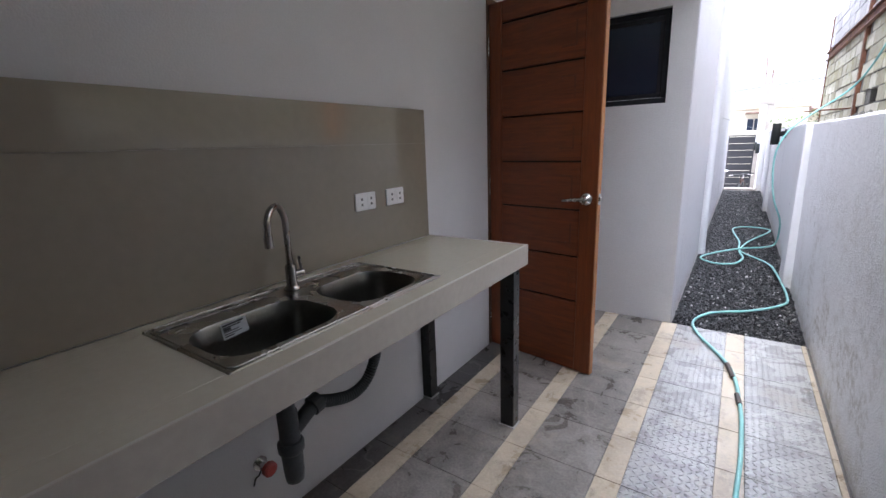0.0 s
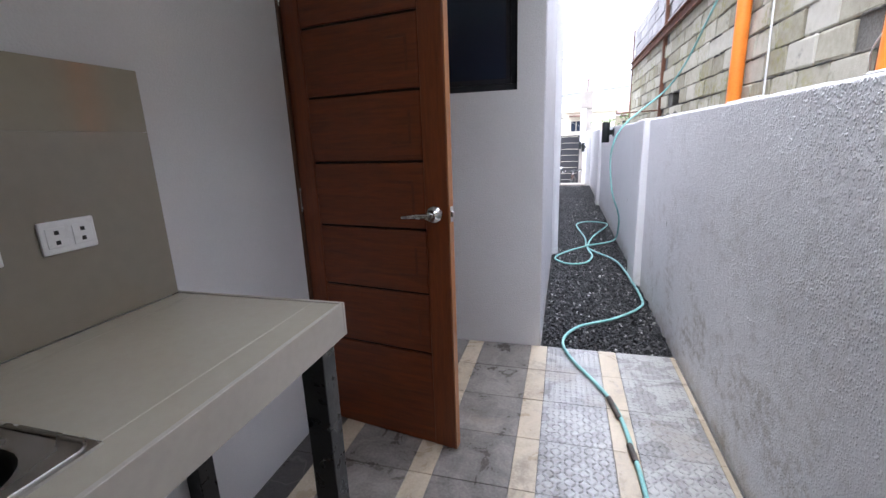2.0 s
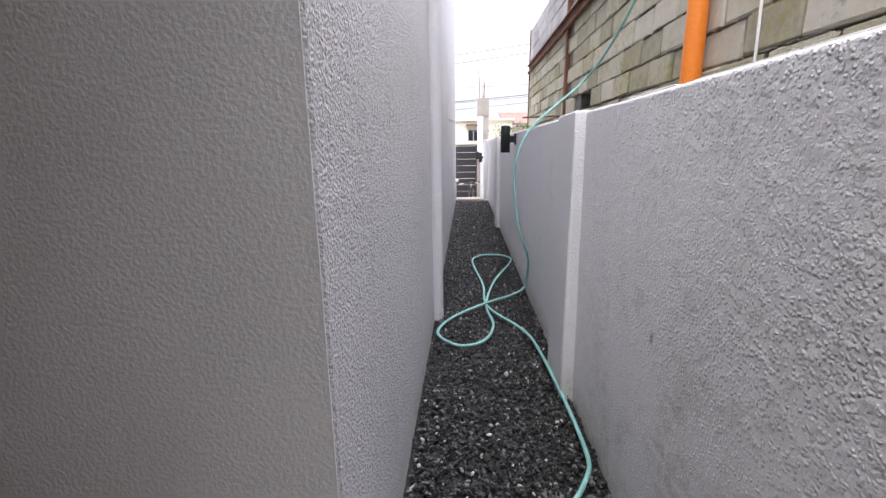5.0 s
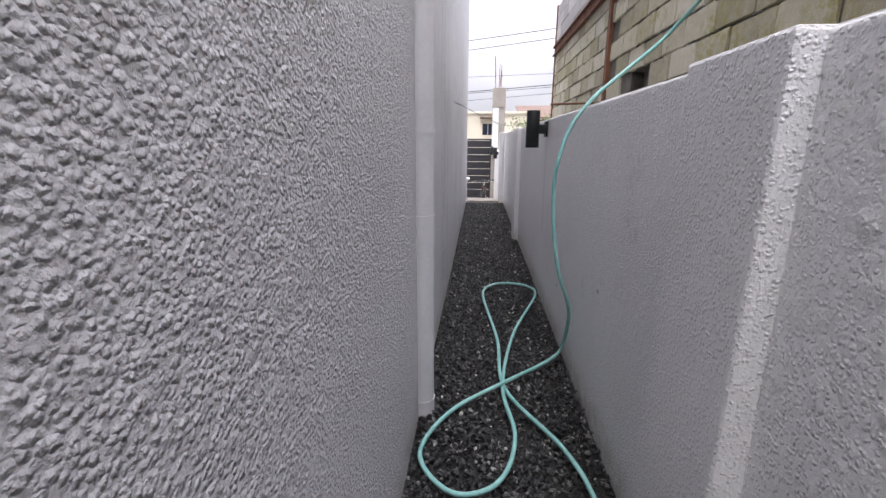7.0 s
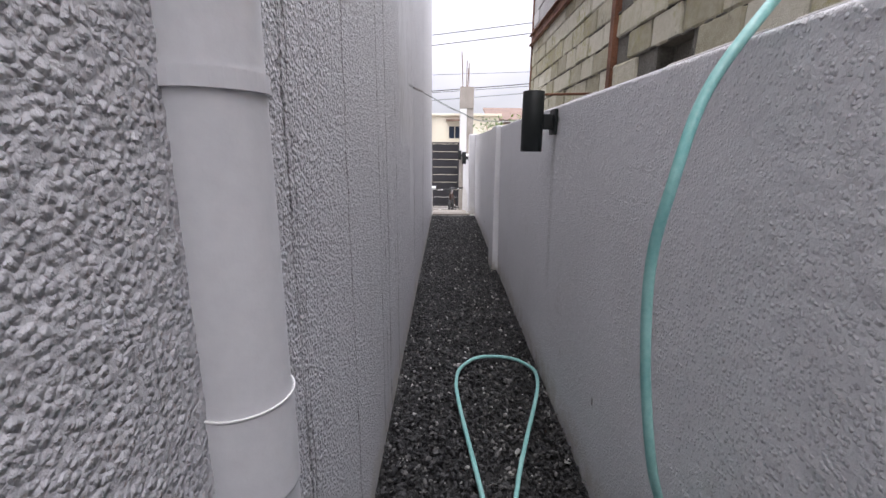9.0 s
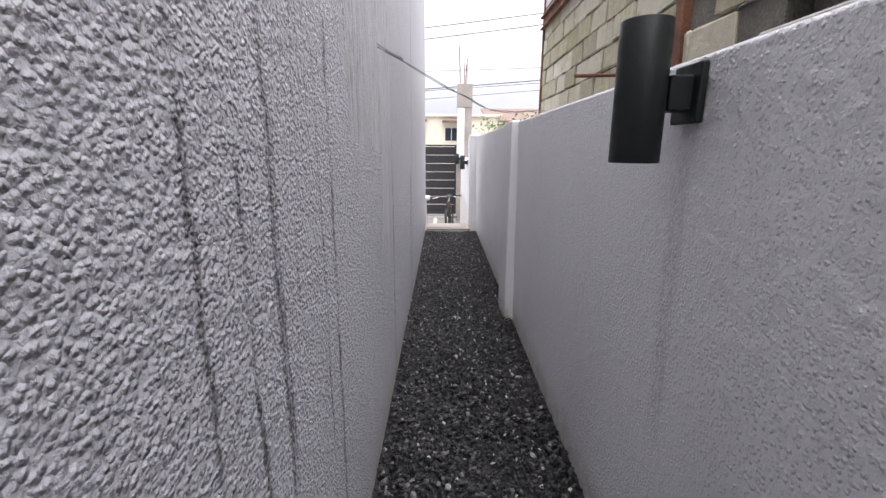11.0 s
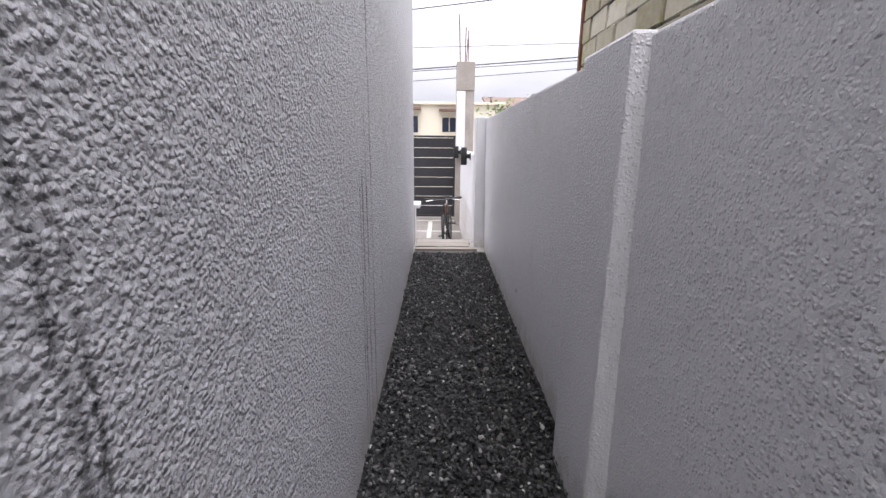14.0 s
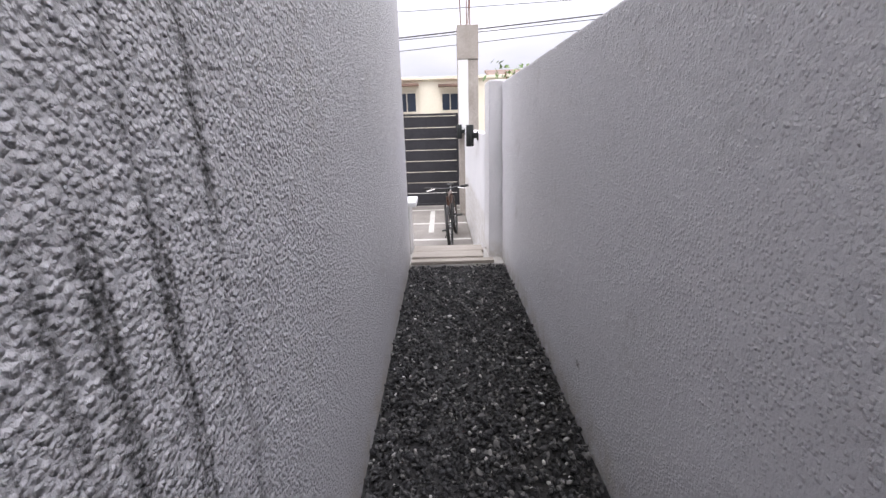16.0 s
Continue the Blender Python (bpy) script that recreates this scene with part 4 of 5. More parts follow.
def sink_unit():
    s = empty("kitchen_sink", (0, 0, 0.880), "stainless steel double-bowl sink set in the counter", "sink")
    bowls = ((-1.118, -0.868, 0.468, 0.805), (-1.118, -0.868, 0.856, 1.150))
    z = 0.0045
    deck = bmesh.new()
    # the deck is cut from strips round the bowls, with rounded bowl corners
    def quad(x0, x1, y0, y1):
        f = deck.faces.new([deck.verts.new(p) for p in ((x0, y0, z), (x1, y0, z), (x1, y1, z), (x0, y1, z))])
        return f
    bx0, bx1 = bowls[0][0], bowls[0][1]
    quad(SX0, bx0, SY0, SY1), quad(bx1, SX1, SY0, SY1)
    quad(bx0, bx1, SY0, bowls[0][2]), quad(bx0, bx1, bowls[0][3], bowls[1][2]), quad(bx0, bx1, bowls[1][3], SY1)
    for x0, x1, y0, y1 in bowls:
        r = 0.085
        for cx, cy, sx, sy in ((x0, y0, 1, 1), (x1, y0, -1, 1), (x1, y1, -1, -1), (x0, y1, 1, -1)):
            arc = [(cx + sx * r * (1 - math.cos(a)), cy + sy * r * (1 - math.sin(a)), z) for a in np.linspace(0, math.pi / 2, 8)]
            vs = [deck.verts.new((cx, cy, z))] + [deck.verts.new(p) for p in arc]
            deck.faces.new(vs if sx * sy < 0 else vs[::-1])
    bmesh.ops.recalc_face_normals(deck, faces=deck.faces)
    for f in deck.faces:
        if f.normal.z < 0:
            f.normal_flip()
    # turned-down rim
    rim = rounded(SX0, SX1, SY0, SY1, 0.006, 3)
    loft([[(x, y, z) for x, y in rim], [(x + (0.002 if x > -1.0 else -0.002), y + (0.002 if y > 0.8 else -0.002), 0.0005) for x, y in rim]], deck)
    part("deck", deck, STEEL, s, "brushed stainless deck with a raised rim")
    lip = tube([(x, y, z + 0.001) for x, y in rounded(SX0 + 0.009, SX1 - 0.009, SY0 + 0.009, SY1 - 0.009, 0.02, 4)] + [(SX1 - 0.009, SY1 - 0.029, z + 0.001)], 0.003, 6)
    part("raised_bead", lip, STEEL, s, "", True)
    for x0, x1, y0, y1 in bowls:
        rings = []
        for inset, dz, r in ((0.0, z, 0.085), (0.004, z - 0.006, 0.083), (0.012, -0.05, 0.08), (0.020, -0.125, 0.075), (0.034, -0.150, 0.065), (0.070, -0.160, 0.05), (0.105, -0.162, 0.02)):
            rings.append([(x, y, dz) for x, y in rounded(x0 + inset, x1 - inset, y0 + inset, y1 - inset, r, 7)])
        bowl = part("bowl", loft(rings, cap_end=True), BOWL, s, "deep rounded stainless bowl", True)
        dr = bmesh.new()
        cx, cy = (x0 + x1) / 2, (y0 + y1) / 2
        loft([[(cx + q * math.cos(a), cy + q * math.sin(a), zz) for a in np.linspace(0, math.tau, 20, endpoint=False)] for q, zz in ((0.045, -0.1612), (0.043, -0.158), (0.034, -0.159), (0.030, -0.1615), (0.008, -0.1615))], dr, cap_end=True)
        part("drain", dr, CHROME, bowl, "", True)
    for y0, y1 in ((0.462, 0.762), (0.945, 1.168)):
        ledge = box((-1.212, y0, z + 0.0003), (-1.186, y1, z + 0.0045), 0.002)
        part("ledge_rib", ledge, STEEL, s)
    st = part("sticker", box((-0.0004, -0.043, -0.026), (0.0, 0.043, 0.026)), STICKER, s, "white paper label inside the bowl")
    st.location, st.rotation_euler = (-1.1090, 0.612, -0.022), (0.05, radians(-10), 0)
    st.scale = (1.0, 0.85, 0.8)
    for k, (w, h) in enumerate(((0.07, 0.006), (0.060, 0.004), (0.024, 0.010), (0.05, 0.003), (0.058, 0.003), (0.03, 0.004))):
        zz = 0.019 - k * 0.0075
        part("print_line", box((0.0001, -0.037, zz - h / 2), (0.0004, -0.037 + w, zz + h / 2)), INK, st)


sink_unit()


def faucet_unit():
    bx, by, bz = -1.176, 0.853, 0.8848
    f = empty("kitchen_faucet", (bx, by, bz), "tall gooseneck steel faucet on the sink", "faucet")
    ring = lambda r, zz: [(r * math.cos(a), r * math.sin(a), zz) for a in np.linspace(0, math.tau, 20, endpoint=False)]
    part("base", loft([ring(0.027, 0), ring(0.027, 0.004), ring(0.020, 0.010), ring(0.0175, 0.016), ring(0.0165, 0.075), ring(0.0125, 0.082)], cap_start=True, cap_end=True), DARK_STEEL, f, "", True)
    dx, dy = 0.50, -0.87
    pts = [(0, 0, 0.078), (0, 0, 0.15), (0, 0, 0.215)]
    R = 0.058
    for a in np.linspace(20, 185, 9):
        c = R - R * math.cos(radians(a))
        pts.append((dx * c, dy * c, 0.215 + R * math.sin(radians(a))))
    e = pts[-1]
    pts.append((e[0] - 0.001, e[1], e[2] - 0.018))
    part("spout", tube(curve(pts, 5), 0.0098, 14), STEEL, f, "", True)
    part("aerator", tube([(pts[-1][0], pts[-1][1], pts[-1][2] + 0.006), (pts[-1][0] - 0.001, pts[-1][1], pts[-1][2] - 0.03)], 0.0125, 14), STEEL, f, "", True)
    hd = part("valve_body", tube([(0.0, 0.010, 0.045), (0.006, 0.042, 0.047)], 0.0135, 14), DARK_STEEL, f, "", True)
    part("handle_lever", tube(curve([(0.006, 0.036, 0.055), (0.006, 0.034, 0.080), (0.006, 0.030, 0.102)], 4), 0.0045, 10), STEEL, hd, "", True)


faucet_unit()


def drain_unit():
    d = empty("sink_trap", (-1.03, 0.68, 0.36), "dark grey plastic sink trap with a corrugated pipe", "drain trap")
    O = Vector((-1.03, 0.68, 0.36))
    loc = lambda p: tuple(Vector(p) - O)
    ring = lambda r, zz: [(r * math.cos(a), r * math.sin(a), zz) for a in np.linspace(0, math.tau, 20, endpoint=False)]
    part("bottle", loft([ring(0.018, 0.0), ring(0.026, 0.006), ring(0.029, 0.03), ring(0.031, 0.10)], cap_start=True, cap_end=True), PVC_GREY, d, "", True)
    part("collar", loft([ring(0.033, 0.102), ring(0.038, 0.108), ring(0.038, 0.132), ring(0.033, 0.138)], cap_start=True, cap_end=True), PVC_GREY, d, "", True)
    part("body", loft([ring(0.029, 0.139), ring(0.029, 0.23), ring(0.024, 0.24), ring(0.022, 0.385)], cap_start=True, cap_end=True), PVC_GREY, d, "", True)
    part("branch", tube([(0, 0.02, 0.165), (0.0, 0.07, 0.192), (0.0, 0.088, 0.200)], [0.023, 0.023, 0.023], 16), PVC_GREY, d, "", True)
    part("branch_nut", tube([(0.0, 0.085, 0.199), (0.0, 0.115, 0.205)], 0.031, 14), PVC_GREY, d)
    line = curve([loc(p) for p in ((-1.03, 0.79, 0.563), (-1.03, 0.85, 0.535), (-1.03, 0.925, 0.513), (-1.028, 0.99, 0.527), (-1.02, 1.03, 0.585), (-1.005, 1.035, 0.66), (-0.995, 1.02, 0.725))], 14)
    part("corrugated_pipe", tube(line, [0.0205 if k % 2 else 0.0165 for k in range(len(line))], 14), PVC_GREY, d)
    v = empty("stop_valve", (KX, 0.735, 0.255), "red-painted angle valve on the wall under the counter", "valve")
    part("stub", tube([(0.0005, 0, 0), (0.04, 0, 0)], 0.012, 12), CHROME, v, "", True)
    part("flange", tube([(0.0006, 0, 0), (0.005, 0, 0)], 0.026, 16), CHROME, v, "", True)
    part("knob", tube([(0.0405, 0, 0), (0.050, 0, 0), (0.066, 0, 0), (0.072, 0, 0)], [0.016, 0.026, 0.026, 0.018], 10), RED_PAINT, v, "chipped red knob")
    part("wire_end", tube(curve([(0.03, -0.012, 0.0), (0.04, -0.03, -0.012), (0.045, -0.046, -0.012), (0.05, -0.058, -0.03)], 5), 0.003, 6), WIRE, v)


drain_unit()


# ---- the alley ----
def downpipe():
    d = empty("downpipe", (-0.318, 5.775, 0), "white painted rain downpipe against the house wall", "downpipe")
    r = 0.055
    part("pipe", tube([(0, 0, -0.02), (0, 0, 5.5)], r, 28), PIPE_WHITE, d, "", True)
    for z0, z1, g in ((0.80, 0.922, 0.0026), (-0.02, 0.055, 0.0022)):
        ring = lambda q, zz: [(q * math.cos(a), q * math.sin(a), zz) for a in np.linspace(0, math.tau, 28, endpoint=False)]
        part("socket", loft([ring(r + 0.0004, z0), ring(r + g, z0 + 0.0012), ring(r + g, z0 + 0.004), ring(r + g, z0 + 0.008), ring(r + g, (z0 + z1) / 2), ring(r + g, z1 - 0.008), ring(r + g, z1 - 0.004), ring(r + g, z1 - 0.0012), ring(r + 0.0006, z1)]), PIPE_WHITE, d, "", True)
        part("sealant_bead", tube([((r + 0.003) * math.cos(a), (r + 0.003) * math.sin(a), z1 + 0.001) for a in np.linspace(-2.6, 2.0, 26)], 0.0016, 6), OUTLET, d, "", True)
    for z in (1.262, 2.4):
        strap = bmesh.new()
        arc = [(math.cos(a), math.sin(a)) for a in np.linspace(-2.0, 2.0, 22)]
        loft([[(c * q, s * q, zz) for c, s in arc] for q, zz in ((r + 0.0005, z - 0.009), (r + 0.004, z - 0.009), (r + 0.004, z + 0.009), (r + 0.0005, z + 0.009))], strap, close=False)
        part("strap", strap, PIPE_WHITE, d)


downpipe()


def wall_lamp(y, z, x=WX):
    """A black up-and-down cylinder light on a square arm; z is the middle of its cylinder."""
    l = empty("wall_lamp", (x, y, z), "black cylinder wall lamp on a square bracket", "wall lamp", "black wall lamps")
    part("back_plate", box((-0.016, -0.05, -0.058), (-0.0005, 0.05, 0.058), 0.004, 2), BLACK_LAMP, l)
    part("arm", box((-0.062, -0.030, -0.034), (-0.0165, 0.030, 0.034), 0.003, 2), BLACK_LAMP, l)
    ring = lambda q, zz: [(-0.108 + q * math.cos(a), q * math.sin(a), zz) for a in np.linspace(0, math.tau, 32, endpoint=False)]
    part("cylinder", loft([ring(0.044, -0.120), ring(0.044, -0.137), ring(0.0485, -0.137), ring(0.050, -0.135), ring(0.050, 0.135), ring(0.0485, 0.137), ring(0.044, 0.137), ring(0.044, 0.120)], cap_start=True, cap_end=True), BLACK_LAMP, l, "", True)
    for zz in (-0.1205, 0.1205):
        part("lens", tube([(-0.108, 0, zz), (-0.108, 0, zz + (-0.006 if zz < 0 else 0.006))], 0.0435, 24), TINTED, l)
    return l


wall_lamp(7.455, 1.318)
wall_lamp(15.5, 0.94, 0.445)
# unidentified dark fitting near the gate, built as a lamp copy
wall_lamp(18.7, 0.94, 0.445)

# garden hose: from the tiled floor, over the gravel in a figure of eight, up and over the wall
hose = empty("garden_hose", (0.0, 3.4, 0.0), "teal garden hose snaking over floor and gravel", "hose")
HO = Vector((0.0, 3.4, 0.0))
floor_run = [(0.02, 0.2), (0.06, 1.2), (0.085, 1.73), (0.10, 2.03), (0.095, 2.41), (0.04, 2.83), (-0.15, 3.25), (-0.19, 3.48)]
gravel_run = [(-0.088, 3.69), (0.14, 3.86), (0.345, 4.10), (0.402, 4.35), (0.362, 5.15), (0.296, 5.50), (0.078, 5.94), (0.062, 6.5), (-0.02, 7.30), (0.06, 7.56),
              (0.21, 7.62), (0.36, 7.55), (0.40, 7.33), (0.175, 6.6), (0.068, 5.95), (0.10, 5.56), (0.02, 5.31), (-0.15, 5.25), (-0.285, 5.44), (-0.175, 5.73), (0.078, 5.945), (0.29, 6.16)]
rise = [(0.405, 6.27, 0.07), (0.42, 6.19, 0.26), (0.395, 6.10, 0.41), (0.325, 6.05, 0.60), (0.29, 6.05, 0.80), (0.275, 6.05, 1.0), (0.285, 6.03, 1.15), (0.335, 6.06, 1.29),
        (0.43, 6.10, 1.415), (0.60, 6.24, 1.55), (0.86, 6.42, 1.76), (0.95, 6.05, 1.98), (1.0, 5.45, 2.35), (1.12, 4.9, 2.9), (1.24, 4.6, 3.4)]
crossing = {14: 0.012, 15: 0.010, 20: 0.030, 21: 0.02}
knots = [(x, yy, 0.0125) for x, yy in floor_run] + [(x, yy, 0.018 + crossing.get(i, 0.0)) for i, (x, yy) in enumerate(gravel_run)] + rise
part("tube", tube([p - HO for p in curve(knots, 9)], 0.0095, 10), HOSE, hose, "", True)
for (x0, y0), (x1, y1) in (((0.062, 2.70), (0.030, 2.86)), ((0.093, 2.42), (0.082, 2.52))):
    part("tape_joint", tube([Vector((x0, y0, 0.0125)) - HO, Vector((x1, y1, 0.0125)) - HO], 0.0128, 10), HOSE_TAPE, hose, "dark tape wound round a hose joint")

# cable across the alley, from the house wall to the boundary wall
def cable(name, knots, radius, mat, label, group=""):
    o = Vector(knots[0])
    e = empty(name, o, label, "cable", group)
    part("strand", tube([p - o for p in curve(knots, 8)], radius, 6), mat, e)
    return e


sag_line = [(HX + 0.003, 8.30, 1.585), (-0.2, 8.45, 1.54), (-0.06, 8.54, 1.475), (0.03, 8.59, 1.437), (0.10, 8.67, 1.408), (0.17, 8.76, 1.397), (0.30, 8.88, 1.400), (0.41, 8.98, 1.407), (0.56, 9.12, 1.42), (0.78, 9.4, 1.47), (1.1, 9.9, 1.56), (1.29, 10.2, 1.62)]
sag = cable("sagging_cable", sag_line, 0.0021, CABLE_GREEN, "dark green twin cable sagging across the alley")
part("connector", tube([(0.03, 0.032, -0.008), (0.085, 0.10, -0.024)], 0.0075, 8), CEMENT, sag, "pale grey cable connector")
cable("sagging_cable", [(x, y + 0.03 * math.sin(i * 2.1), z + 0.010 * math.cos(i * 1.7)) for i, (x, y, z) in enumerate(sag_line[:-1])], 0.0018, CABLE_GREEN, "dark green twin cable sagging across the alley")
rod = link("steel_rod", tube([(0.74, 9.37, 1.652), (1.42, 9.39, 1.672)], 0.011, 8), RUST)
tagged(rod, "rusty steel rod sticking out of the block wall", "rod")


# ---- the neighbour's wall of hollow blocks ----
nb = tagged(new("wall_neighbour"), "unfinished hollow-block wall with rough mortar joints", kind="structure")
core = bmesh.new()
for y0, y1, z0, z1, x in ((-3.0, 8.06, -0.95, 3.68, NX + 0.022), (8.50, 13.0, -0.95, 3.68, NX + 0.022), (8.06, 8.50, -0.95, 1.66, NX + 0.022), (8.06, 8.50, 1.87, 3.68, NX + 0.022), (8.06, 8.50, 1.66, 1.87, NX + 0.135)):
    box((x, y0, z0), (NX + 0.16, y1, z1), into=core)
part("mortar_core", core, MORTAR, nb)


def rough_block(w, seed):
    r = random.Random(seed)
    bm = bmesh.new()
    box((0, 0, 0), (0.05, w - 0.003, 0.189), 0.010, 1, bm)
    for v in bm.verts:
        v.co += Vector((r.uniform(-0.004, 0.004) if v.co.x < 0.02 else 0, r.uniform(-0.008, 0.008), r.uniform(-0.007, 0.007)))
    me = bpy.data.meshes.new("block")
    bm.to_mesh(me)
    bm.free()
    me.materials.append(BLOCK)
    return me


variants = [rough_block(0.386, s) for s in range(10)]
rest, upper = bmesh.new(), bmesh.new()
jitter = random.Random(3)
HOLE = (8.02, 8.52, 1.68, 1.88)
singles = []
for c in range(23):
    z = -0.92 + c * 0.2
    y = -3.0 + (0.2 if c % 2 else 0.0)
    while y < 12.9:
        x = NX + jitter.uniform(-0.006, 0.006)
        gap = (HOLE[0] - 0.39 < y < HOLE[1] - 0.1 and HOLE[2] - 0.05 < z + 0.02 < HOLE[3] - 0.08) or (3.55 < y + 0.2 < 3.95 and 1.4 < z < 2.2) or (9.12 < y + 0.2 < 9.32)
        w = min(0.386, 12.99 - y)
        if not gap and w > 0.08:
            if 1.25 < z < 2.6 and 2.9 < y < 12.9 and w > 0.38:
                singles.append((x, y + jitter.uniform(-0.006, 0.006), z + jitter.uniform(-0.004, 0.004), jitter.uniform(-0.8, 0.8)))
            else:
                tgt = upper if z > 2.85 else rest
                box((x, y, z), (NX + 0.04, y + w, z + 0.184), into=tgt)
        y += 0.4
link("blocks", rest, BLOCK_FAR, nb)["kind"] = "stuff"
link("blocks_upper", upper, BLOCK_UPPER, nb, "paler grey blocks above the steel beam")["kind"] = "stuff"
part("rusty_post", box((NX - 0.03, 9.24, -0.8), (NX + 0.03, 9.33, 3.7), 0.004), RUST, nb, "rust-brown steel post")
part("rusty_post", box((NX - 0.02, 3.60, -0.8), (NX + 0.03, 3.72, 3.7), 0.004), RUST, nb, "rust-brown steel post")
part("corner_post", box((NX - 0.02, 12.995, -0.8), (NX + 0.05, 13.05, 3.7), 0.004), RUST, nb, "rust-brown steel post")
beam = bmesh.new()
for z0, z1, d in ((2.80, 2.815, 0.055), (2.815, 2.945, 0.012), (2.945, 2.96, 0.055)):
    box((NX - 0.012 - d, -3.0, z0), (NX - 0.012, 12.995, z1), into=beam)
part("steel_beam", beam, RUST, nb, "rust-brown steel beam")
squeeze = bmesh.new()
for k in range(420):
    c = jitter.randrange(11, 17)
    z, y = -0.92 + c * 0.2 - 0.006, jitter.uniform(3.0, 12.8)
    r = bmesh.ops.create_icosphere(squeeze, subdivisions=1, radius=1.0)
    sx, sy, sz = jitter.uniform(0.008, 0.018), jitter.uniform(0.03, 0.10), jitter.uniform(0.006, 0.013)
    for v in r["verts"]:
        v.co = Vector((NX + 0.008 + v.co.x * sx, y + v.co.y * sy, z + v.co.z * sz)) * 1.0
for k in range(60):
    y = jitter.uniform(7.2, 9.6)
    r = bmesh.ops.create_icosphere(squeeze, subdivisions=1, radius=jitter.uniform(0.02, 0.055))
    o = Vector((NX - jitter.uniform(-0.01, 0.03), y, 1.48 + jitter.uniform(-0.05, 0.06)))
    for v in r["verts"]:
        v.co = v.co * jitter.uniform(0.8, 1.2) + o
link("squeezed_mortar", squeeze, MORTAR, nb)["kind"] = "stuff"
fill = setting("alley_gap", box((WX + 0.151, -2.05, -0.9), (NX + 0.017, 13.0, 0.6)), CEMENT_DARK, "earth between the two walls")


def standing_pipe(x, y, r, mat, label, z1=4.6):
    p = empty("drain_pipe", (x, y, 0.6), label, "pipe", "")
    part("pipe", tube([(0, 0, 0), (0, 0, z1 - 0.6)], r, 18), mat, p, "", True)
    part("coupling", tube([(0, 0, 2.25), (0, 0, 2.38)], r + 0.006, 18), mat, p, "", True)
    return p


standing_pipe(1.255, 5.55, 0.058, PVC_ORANGE, "bright orange plastic pipe up the block wall")
standing_pipe(1.255, 3.50, 0.050, PVC_ORANGE, "bright orange plastic pipe up the block wall")
cable("hanging_wire", [(1.30, 5.02, 0.7), (1.302, 5.03, 1.6), (1.30, 5.07, 2.6), (1.30, 5.10, 4.5)], 0.007, OUTLET, "thin white wire hanging down the block wall")
cable("slack_wire", [(NX - 0.02, 3.75, 1.55), (NX - 0.10, 3.6, 1.66), (NX - 0.08, 3.4, 1.85), (NX - 0.02, 3.25, 2.0)], 0.004, OUTLET, "thin white wire hanging down the block wall")


# ---- the front yard and the street ----
def gate_unit():
    g = empty("yard_gate", (0.36, 19.80, LOW), "charcoal slatted steel gate across the driveway", "gate")
    H, W = 2.13, 3.2
    part("stile", box((-0.06, -0.025, 0.05), (0.0, 0.025, H), 0.003), GATE, g)
    part("stile", box((-W, -0.025, 0.05), (-W + 0.06, 0.025, H), 0.003), GATE, g)
    part("rail", box((-W + 0.0605, -0.025, H - 0.05), (-0.0605, 0.025, H), 0.003), GATE, g)
    part("rail", box((-W + 0.0605, -0.025, 0.05), (-0.0605, 0.025, 0.10), 0.003), GATE, g)
    z = 0.102
    while z + 0.2 < H:
        part("slat", box((-W + 0.0605, -0.012, z), (-0.0605, 0.012, z + 0.236), 0.003), GATE, g)
        z += 0.247
    part("gate_post", box((0.002, -0.05, 0.0), (0.075, 0.05, H + 0.02), 0.004), GATE, g)


gate_unit()
for y in (14.6, 15.75, 16.75, 18.0, 19.4):
    strip = link("paving_strip", box((-3.5, y, LOW - 0.05), (WX - 0.01, y + 0.09, LOW + 0.006), 0.003), CEMENT)
    tagged(strip, "pale cement strip across the driveway", "paving strip", "paving strips", kind="structure")
tagged(link("paving_strip", box((-0.32, 17.3, LOW - 0.05), (-0.22, 19.3, LOW + 0.005), 0.003), CEMENT), "pale cement strip along the driveway", "paving strip", "paving strips", kind="structure")


def column_unit():
    c = empty("concrete_column", (0.53, 18.95, LOW), "unfinished concrete column with bare steel bars", "column")
    part("shaft", box((-0.20, -0.16, 0), (0.20, 0.2, 3.10), 0.006), CONCRETE, c)
    part("collar", box((-0.205, -0.175, 3.1005), (0.205, 0.21, 3.71), 0.006), CONCRETE, c)
    part("plaster_face", box((-0.20, -0.178, 1.75), (0.0, -0.161, 3.09), 0.004), PLASTER, c, "white plastered strip of the column")
    for x, y, h, t in ((-0.13, -0.1, 0.98, -0.04), (-0.02, -0.1, 0.72, 0.01), (0.06, 0.1, 0.70, 0.0), (-0.12, 0.1, 0.92, -0.03), (0.02, 0.12, 0.55, 0.03)):
        part("steel_bar", tube([(x, y, 3.711), (x + t * 0.5, y, 3.711 + h * 0.6), (x + t, y, 3.711 + h)], 0.010, 6), RUST, c)


column_unit()


